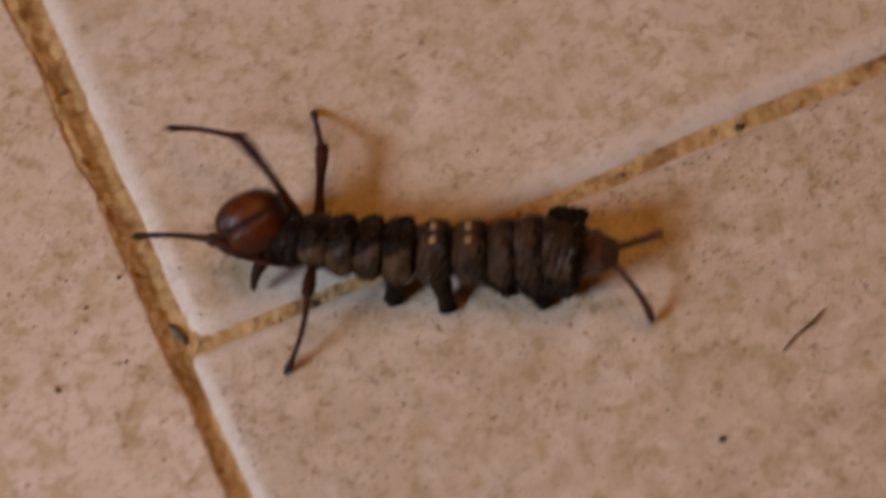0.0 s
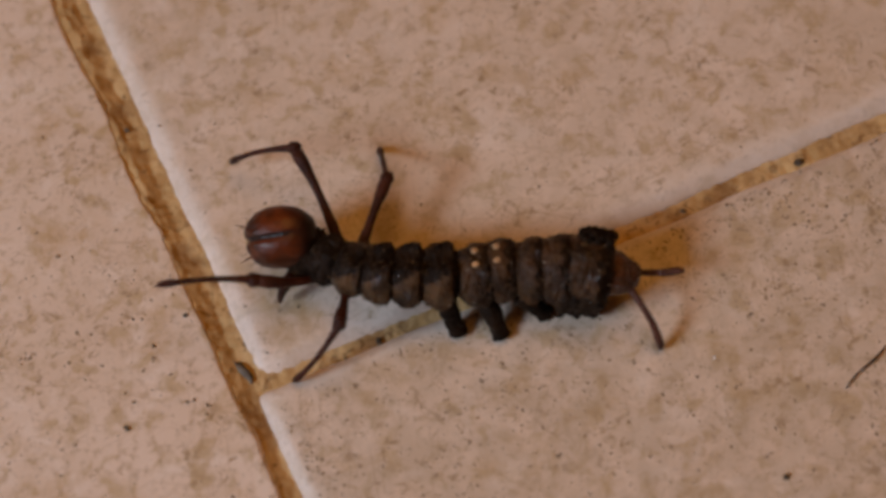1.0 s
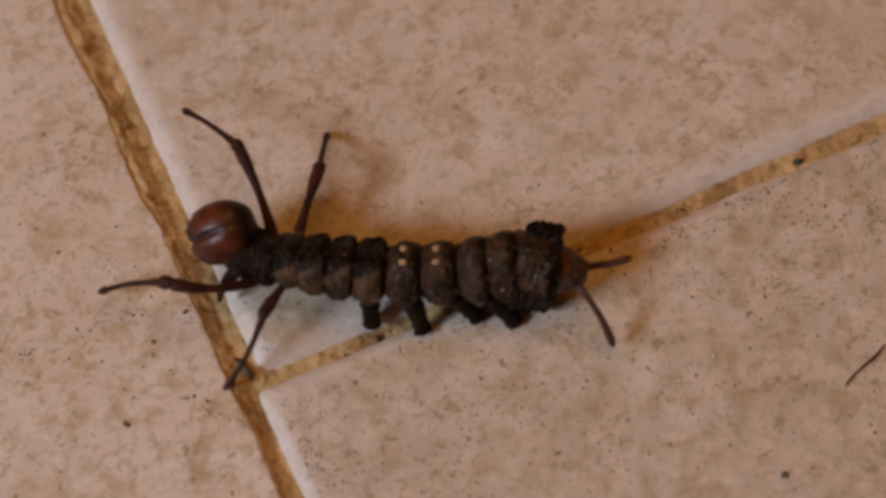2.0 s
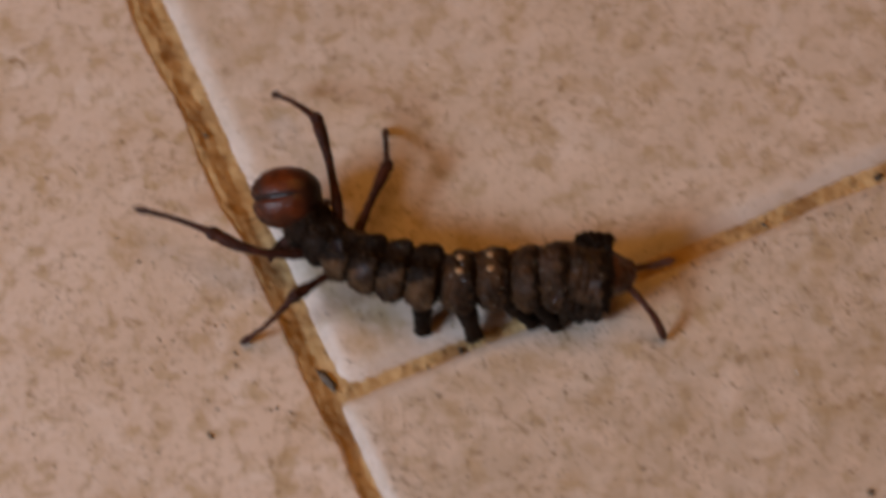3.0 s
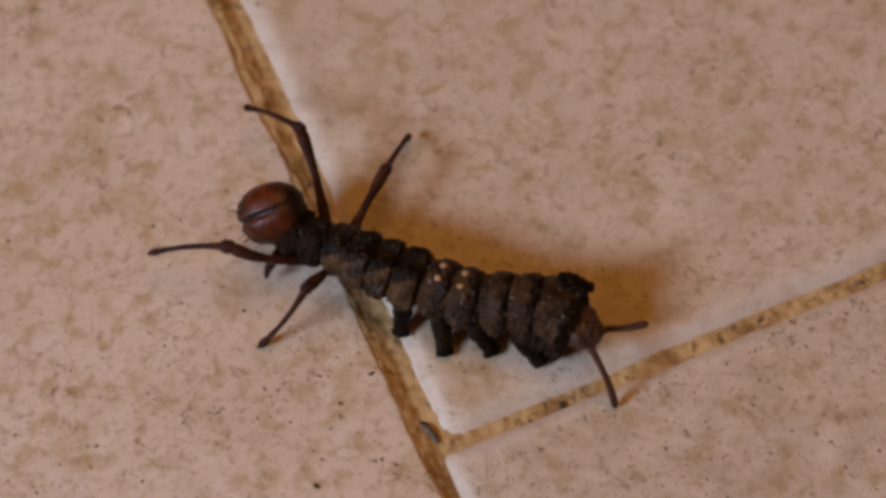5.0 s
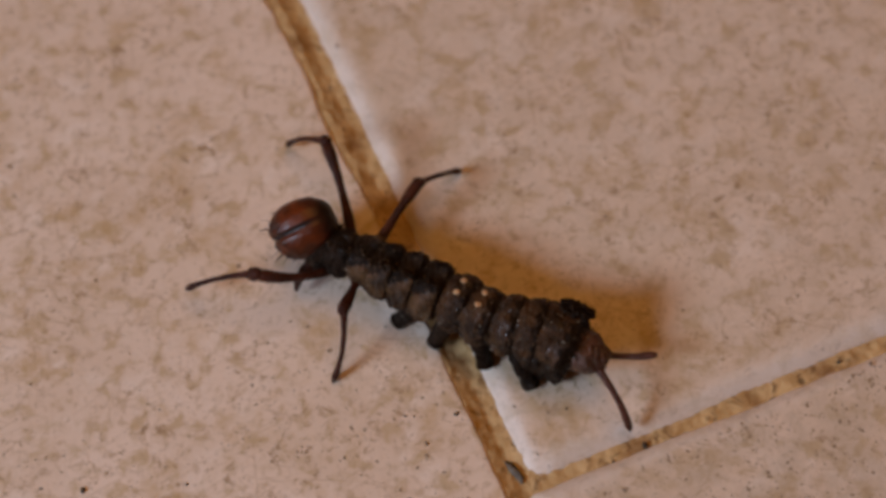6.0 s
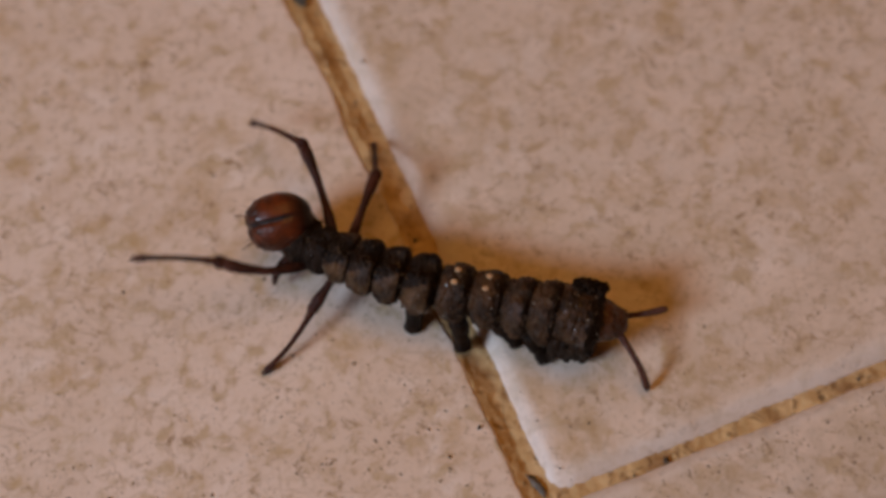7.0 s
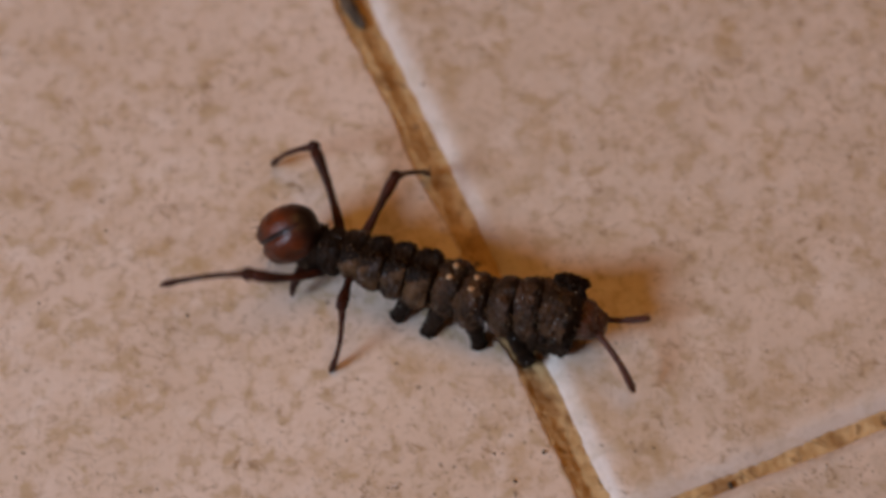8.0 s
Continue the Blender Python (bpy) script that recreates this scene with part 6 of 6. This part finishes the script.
        stance(6.5, neck=(-11.23, 35.67, 6.40), chest=(-8.35, 34.02, 6.40), spots_1=(1.25, 25.11, 6.05), spots_2=(3.78, 22.12, 6.10), rump=(10.27, 15.75, 6.60), tail=(13.90, 11.32, 5.40), head=(-15.02, 38.30, 7.60), mouth=(-18.70, 38.46, 5.80), mid_far_knee=(-12.12, 46.78, 8.20), mid_far_foot=(-18.89, 53.59, 8.32), mid_near_knee=(-19.88, 36.20, 8.20), mid_near_foot=(-28.62, 40.41, 5.04), hind_far_foot=(2.53, 49.10, 0.25), hind_far_knee=(-1.78, 42.57, 5.47), hind_near_foot=(-17.95, 22.22, 0.25), hind_near_knee=(-12.36, 28.54, 5.22), filament_far=(20.75, 10.07, 5.20), filament_near=(14.23, 4.09, 0.50), proleg_1=(-4.81, 25.76, 0.40), proleg_2=(-1.01, 20.59, 0.40), proleg_3=(3.96, 17.66, 0.40), proleg_4=(6.71, 13.70, 0.40)),
        stance(6.6, neck=(-11.16, 36.13, 6.40), chest=(-8.55, 34.25, 6.40), spots_1=(1.25, 25.50, 6.05), spots_2=(3.92, 22.63, 6.10), rump=(10.74, 16.14, 6.60), tail=(14.63, 12.22, 5.40), head=(-14.87, 39.20, 7.60), mouth=(-18.63, 39.52, 6.07), mid_far_knee=(-9.97, 49.07, 8.20), mid_far_foot=(-16.62, 55.32, 5.21), mid_near_knee=(-20.74, 37.54, 7.49), mid_near_foot=(-29.35, 42.09, 4.50), hind_far_foot=(1.67, 49.53, 0.25), hind_far_knee=(-2.01, 42.83, 5.64), hind_near_foot=(-19.20, 23.35, 0.25), hind_near_knee=(-12.96, 29.41, 4.56), filament_far=(21.07, 11.29, 5.20), filament_near=(15.16, 5.11, 0.50), proleg_1=(-4.82, 25.77, 0.40), proleg_2=(-0.80, 20.71, 0.40), proleg_3=(4.56, 18.18, 0.40), proleg_4=(7.37, 14.21, 0.40)),
        stance(6.7, neck=(-11.09, 36.59, 6.40), chest=(-8.75, 34.48, 6.40), spots_1=(1.26, 25.89, 6.05), spots_2=(4.06, 23.14, 6.10), rump=(11.21, 16.53, 6.60), tail=(15.36, 13.12, 5.40), head=(-14.72, 40.11, 7.60), mouth=(-18.56, 40.58, 6.34), mid_far_knee=(-9.14, 48.35, 8.20), mid_far_foot=(-11.69, 57.51, 6.88), mid_near_knee=(-21.60, 38.87, 6.78), mid_near_foot=(-30.08, 43.76, 3.96), hind_far_foot=(0.82, 49.96, 0.25), hind_far_knee=(-2.24, 43.09, 5.81), hind_near_foot=(-20.45, 24.48, 0.25), hind_near_knee=(-13.57, 30.27, 3.90), filament_far=(21.39, 12.52, 5.20), filament_near=(16.09, 6.13, 0.50), proleg_1=(-4.83, 25.77, 0.40), proleg_2=(-0.59, 20.83, 0.40), proleg_3=(5.15, 18.70, 0.40), proleg_4=(8.02, 14.73, 0.40)),
        stance(6.8, neck=(-11.03, 37.05, 6.40), chest=(-8.96, 34.71, 6.40), spots_1=(1.27, 26.28, 6.05), spots_2=(4.20, 23.65, 6.10), rump=(11.68, 16.92, 6.60), tail=(16.09, 14.03, 5.40), head=(-14.57, 41.01, 7.60), mouth=(-18.50, 41.64, 6.60), mid_far_knee=(-9.09, 49.12, 8.20), mid_far_foot=(-12.16, 57.91, 5.84), mid_near_knee=(-22.46, 40.21, 6.06), mid_near_foot=(-30.81, 45.44, 3.43), hind_far_foot=(-0.04, 50.39, 0.25), hind_far_knee=(-2.47, 43.35, 5.99), hind_near_foot=(-21.70, 25.61, 0.25), hind_near_knee=(-14.18, 31.14, 3.24), filament_far=(21.71, 13.75, 5.20), filament_near=(17.02, 7.15, 0.50), proleg_1=(-4.84, 25.78, 0.40), proleg_2=(-0.37, 20.95, 0.40), proleg_3=(5.75, 19.23, 0.40), proleg_4=(8.67, 15.24, 0.40)),
        stance(6.9, neck=(-11.50, 37.33, 6.40), chest=(-9.26, 35.04, 6.40), spots_1=(1.17, 26.30, 6.05), spots_2=(4.17, 23.83, 6.10), rump=(11.85, 17.12, 6.60), tail=(16.28, 14.62, 5.40), head=(-14.91, 41.39, 7.60), mouth=(-18.88, 42.06, 6.94), mid_far_knee=(-9.04, 49.59, 8.20), mid_far_foot=(-12.81, 57.77, 5.10), mid_near_knee=(-20.01, 41.54, 8.20), mid_near_foot=(-27.87, 48.05, 8.44), hind_far_foot=(0.03, 50.66, 0.25), hind_far_knee=(-2.31, 43.58, 5.98), hind_near_foot=(-22.50, 26.59, 0.25), hind_near_knee=(-14.61, 31.35, 3.46), filament_far=(21.70, 14.28, 5.20), filament_near=(17.05, 7.61, 0.50), proleg_1=(-4.90, 25.88, 0.40), proleg_2=(-0.40, 21.11, 0.40), proleg_3=(5.70, 19.33, 0.40), proleg_4=(8.25, 15.70, 0.40)),
        stance(7.0, neck=(-11.97, 37.61, 6.40), chest=(-9.57, 35.37, 6.40), spots_1=(1.07, 26.31, 6.05), spots_2=(4.14, 24.01, 6.10), rump=(12.03, 17.33, 6.60), tail=(16.46, 15.20, 5.40), head=(-15.24, 41.77, 7.60), mouth=(-19.27, 42.48, 7.28), mid_far_knee=(-8.98, 50.07, 8.20), mid_far_foot=(-13.45, 57.64, 4.35), mid_near_knee=(-23.25, 39.26, 8.07), mid_near_foot=(-32.64, 42.66, 10.15), hind_far_foot=(0.09, 50.92, 0.25), hind_far_knee=(-2.16, 43.81, 5.96), hind_near_foot=(-23.31, 27.57, 0.25), hind_near_knee=(-15.05, 31.57, 3.68), filament_far=(21.69, 14.81, 5.20), filament_near=(17.07, 8.06, 0.50), proleg_1=(-4.97, 25.98, 0.40), proleg_2=(-0.43, 21.27, 0.40), proleg_3=(5.65, 19.43, 0.40), proleg_4=(7.82, 16.16, 0.40)),
        stance(7.1, neck=(-12.57, 37.70, 6.40), chest=(-9.95, 35.38, 6.40), spots_1=(0.67, 26.65, 6.05), spots_2=(3.44, 24.45, 6.10), rump=(10.97, 17.86, 6.60), tail=(15.19, 15.26, 5.40), head=(-15.95, 41.82, 7.60), mouth=(-19.89, 42.62, 6.89), mid_far_knee=(-9.66, 50.69, 8.20), mid_far_foot=(-15.86, 56.16, 3.32), mid_near_knee=(-23.49, 38.83, 8.20), mid_near_foot=(-30.07, 44.78, 3.16), hind_far_foot=(0.05, 50.54, 0.25), hind_far_knee=(-2.83, 43.58, 5.84), hind_near_foot=(-23.04, 28.15, 0.25), hind_near_knee=(-15.24, 31.26, 5.02), filament_far=(20.13, 15.06, 5.20), filament_near=(15.42, 8.32, 0.50), proleg_1=(-4.91, 25.73, 0.40), proleg_2=(-0.65, 21.23, 0.40), proleg_3=(4.91, 19.04, 0.40), proleg_4=(7.94, 16.49, 0.40)),
        stance(7.2, neck=(-13.16, 37.80, 6.40), chest=(-10.33, 35.38, 6.40), spots_1=(0.28, 27.00, 6.05), spots_2=(2.74, 24.89, 6.10), rump=(9.92, 18.38, 6.60), tail=(13.91, 15.31, 5.40), head=(-16.66, 41.88, 7.60), mouth=(-20.52, 42.76, 6.50), mid_far_knee=(-9.80, 50.90, 8.20), mid_far_foot=(-15.84, 56.14, 2.88), mid_near_knee=(-23.08, 39.81, 8.20), mid_near_foot=(-29.66, 44.51, 1.98), hind_far_foot=(0.00, 50.15, 0.25), hind_far_knee=(-3.50, 43.36, 5.72), hind_near_foot=(-22.77, 28.72, 0.25), hind_near_knee=(-15.43, 30.94, 6.35), filament_far=(18.58, 15.30, 5.20), filament_near=(13.77, 8.58, 0.50), proleg_1=(-4.85, 25.48, 0.40), proleg_2=(-0.88, 21.19, 0.40), proleg_3=(4.16, 18.64, 0.40), proleg_4=(8.05, 16.82, 0.40)),
        stance(7.3, neck=(-13.72, 38.09, 6.40), chest=(-11.01, 35.86, 6.40), spots_1=(-0.42, 28.09, 6.05), spots_2=(2.01, 26.18, 6.10), rump=(9.21, 19.41, 6.60), tail=(13.01, 16.17, 5.40), head=(-17.18, 42.28, 7.60), mouth=(-21.11, 43.02, 6.88), mid_far_knee=(-11.49, 50.75, 8.20), mid_far_foot=(-16.33, 58.33, 4.84), mid_near_knee=(-23.50, 39.68, 8.20), mid_near_foot=(-30.16, 42.75, 1.12), hind_far_foot=(-0.15, 50.18, 0.25), hind_far_knee=(-3.83, 43.61, 5.86), hind_near_foot=(-22.58, 29.09, 0.25), hind_near_knee=(-15.59, 31.29, 6.72), filament_far=(17.82, 15.86, 5.20), filament_near=(12.94, 9.26, 0.50), proleg_1=(-4.81, 25.77, 0.40), proleg_2=(-1.35, 22.25, 0.40), proleg_3=(3.06, 19.90, 0.40), proleg_4=(7.22, 17.57, 0.40)),
        stance(7.4, neck=(-14.28, 38.38, 6.40), chest=(-11.68, 36.34, 6.40), spots_1=(-1.12, 29.19, 6.05), spots_2=(1.28, 27.46, 6.10), rump=(8.50, 20.44, 6.60), tail=(12.10, 17.03, 5.40), head=(-17.70, 42.69, 7.60), mouth=(-21.70, 43.28, 7.26), mid_far_knee=(-12.28, 51.58, 8.20), mid_far_foot=(-13.55, 60.94, 6.45), mid_near_knee=(-23.32, 39.29, 8.20), mid_near_foot=(-29.88, 42.35, 1.01), hind_far_foot=(-0.31, 50.20, 0.25), hind_far_knee=(-4.16, 43.86, 6.00), hind_near_foot=(-22.39, 29.45, 0.25), hind_near_knee=(-15.74, 31.63, 7.08), filament_far=(17.05, 16.41, 5.20), filament_near=(12.10, 9.94, 0.50), proleg_1=(-4.76, 26.06, 0.40), proleg_2=(-1.82, 23.31, 0.40), proleg_3=(1.95, 21.15, 0.40), proleg_4=(6.38, 18.32, 0.40)),
        stance(7.5, neck=(-14.83, 38.68, 6.40), chest=(-12.36, 36.82, 6.40), spots_1=(-1.82, 30.28, 6.05), spots_2=(0.55, 28.75, 6.10), rump=(7.79, 21.47, 6.60), tail=(11.20, 17.89, 5.40), head=(-18.21, 43.09, 7.60), mouth=(-22.29, 43.53, 7.64), mid_far_knee=(-13.18, 52.05, 8.20), mid_far_foot=(-19.16, 59.27, 6.14), mid_near_knee=(-22.65, 40.31, 8.20), mid_near_foot=(-32.56, 41.21, 5.93), hind_far_foot=(-0.47, 50.23, 0.25), hind_far_knee=(-4.49, 44.11, 6.15), hind_near_foot=(-22.20, 29.81, 0.25), hind_near_knee=(-15.90, 31.97, 7.45), filament_far=(16.29, 16.96, 5.20), filament_near=(11.26, 10.63, 0.50), proleg_1=(-4.72, 26.34, 0.40), proleg_2=(-2.29, 24.37, 0.40), proleg_3=(0.85, 22.40, 0.40), proleg_4=(5.54, 19.08, 0.40)),
        stance(7.6, neck=(-15.02, 39.17, 6.40), chest=(-12.52, 37.10, 6.40), spots_1=(-2.30, 30.59, 6.05), spots_2=(0.38, 28.31, 6.10), rump=(7.35, 21.29, 6.60), tail=(10.61, 17.77, 5.40), head=(-18.53, 43.24, 7.60), mouth=(-22.62, 43.58, 7.58), mid_far_knee=(-13.10, 52.55, 8.20), mid_far_foot=(-19.86, 57.86, 3.93), mid_near_knee=(-23.22, 39.49, 8.20), mid_near_foot=(-30.77, 42.76, 2.17), hind_far_foot=(-0.82, 50.05, 0.25), hind_far_knee=(-4.92, 44.33, 6.46), hind_near_foot=(-22.16, 29.68, 0.25), hind_near_knee=(-16.24, 32.02, 7.68), filament_far=(16.21, 16.92, 5.20), filament_near=(11.11, 10.53, 0.50), proleg_1=(-5.47, 26.70, 0.40), proleg_2=(-2.95, 24.52, 0.40), proleg_3=(-0.19, 22.10, 0.40), proleg_4=(4.87, 18.78, 0.40)),
        stance(7.7, neck=(-15.20, 39.66, 6.40), chest=(-12.67, 37.38, 6.40), spots_1=(-2.79, 30.90, 6.05), spots_2=(0.21, 27.86, 6.10), rump=(6.91, 21.11, 6.60), tail=(10.02, 17.65, 5.40), head=(-18.85, 43.40, 7.60), mouth=(-22.95, 43.62, 7.53), mid_far_knee=(-12.97, 52.66, 8.20), mid_far_foot=(-19.60, 57.69, 3.42), mid_near_knee=(-21.31, 39.78, 8.20), mid_near_foot=(-30.39, 42.41, 4.37), hind_far_foot=(-1.16, 49.87, 0.25), hind_far_knee=(-5.36, 44.56, 6.77), hind_near_foot=(-22.13, 29.54, 0.25), hind_near_knee=(-16.58, 32.08, 7.92), filament_far=(16.13, 16.88, 5.20), filament_near=(10.97, 10.44, 0.50), proleg_1=(-6.23, 27.05, 0.40), proleg_2=(-3.61, 24.68, 0.40), proleg_3=(-1.22, 21.79, 0.40), proleg_4=(4.19, 18.47, 0.40)),
        stance(7.8, neck=(-15.76, 40.75, 6.40), chest=(-12.97, 38.75, 6.40), spots_1=(-3.37, 31.71, 6.05), spots_2=(-0.96, 28.76, 6.10), rump=(6.04, 22.47, 6.60), tail=(9.61, 19.19, 5.40), head=(-19.57, 44.29, 7.60), mouth=(-23.40, 44.74, 6.60), mid_far_knee=(-13.29, 53.83, 8.20), mid_far_foot=(-19.30, 58.40, 2.27), mid_near_knee=(-22.44, 43.61, 8.20), mid_near_foot=(-25.12, 52.07, 3.17), hind_far_foot=(-0.96, 50.13, 0.25), hind_far_knee=(-5.62, 45.80, 7.07), hind_near_foot=(-22.16, 29.70, 0.25), hind_near_knee=(-17.22, 32.93, 8.01), filament_far=(15.97, 18.29, 5.20), filament_near=(10.88, 11.87, 0.54), proleg_1=(-8.32, 29.63, 0.40), proleg_2=(-6.13, 27.47, 0.40), proleg_3=(-2.96, 23.80, 0.40), proleg_4=(2.16, 20.13, 0.40)),
        stance(7.9, neck=(-16.32, 41.84, 6.40), chest=(-13.26, 40.12, 6.40), spots_1=(-3.95, 32.51, 6.05), spots_2=(-2.12, 29.66, 6.10), rump=(5.18, 23.84, 6.60), tail=(9.21, 20.73, 5.40), head=(-20.30, 45.18, 7.60), mouth=(-23.86, 45.86, 5.68), mid_far_knee=(-13.83, 54.61, 8.20), mid_far_foot=(-19.29, 58.61, 1.39), mid_near_knee=(-25.27, 43.96, 8.20), mid_near_foot=(-34.20, 48.51, 6.34), hind_far_foot=(-0.75, 50.40, 0.25), hind_far_knee=(-5.89, 47.05, 7.37), hind_near_foot=(-22.19, 29.85, 0.25), hind_near_knee=(-17.85, 33.78, 8.11), filament_far=(15.82, 19.69, 5.20), filament_near=(10.80, 13.31, 0.58), proleg_1=(-10.41, 32.21, 0.40), proleg_2=(-8.65, 30.27, 0.40), proleg_3=(-4.69, 25.81, 0.40), proleg_4=(0.13, 21.79, 0.40)),
        stance(8.0, neck=(-16.91, 42.79, 6.40), chest=(-13.96, 41.11, 6.40), spots_1=(-4.78, 32.92, 6.05), spots_2=(-3.02, 30.39, 6.10), rump=(4.66, 24.71, 6.60), tail=(8.69, 21.60, 5.40), head=(-20.66, 45.80, 7.60), mouth=(-24.08, 46.38, 5.42), mid_far_knee=(-13.77, 55.33, 8.20), mid_far_foot=(-18.68, 59.00, 0.80), mid_near_knee=(-26.74, 42.51, 8.20), mid_near_foot=(-36.63, 44.98, 8.62), hind_far_foot=(-0.87, 50.40, 0.25), hind_far_knee=(-6.10, 47.88, 7.78), hind_near_foot=(-21.82, 30.49, 0.25), hind_near_knee=(-18.17, 34.41, 8.45), filament_far=(15.14, 19.86, 5.20), filament_near=(9.45, 12.97, 2.96), proleg_1=(-11.90, 33.92, 0.40), proleg_2=(-9.32, 30.57, 0.40), proleg_3=(-4.30, 26.68, 0.40), proleg_4=(0.20, 22.40, 0.40)),
    ]
    rows = []
    for (t0, a), (t1, b) in zip(stances, stances[1:]):
        rows.append((t0, a))
        steps = round((t1 - t0) / 0.2)
        for k in range(1, steps):
            w = k / steps
            rows.append((t0 + (t1 - t0) * w, between(a, b, w)))
    rows.append(stances[-1])
    keyed = [(t, *poses(s)) for t, s in rows]
    walk(ANIMAL, [(t, base) for t, base, _ in keyed])
    for key, ob in PARTS.items():
        walk(ob, [(t, base.inverted() @ out[key]) for t, base, out in keyed])


motions()
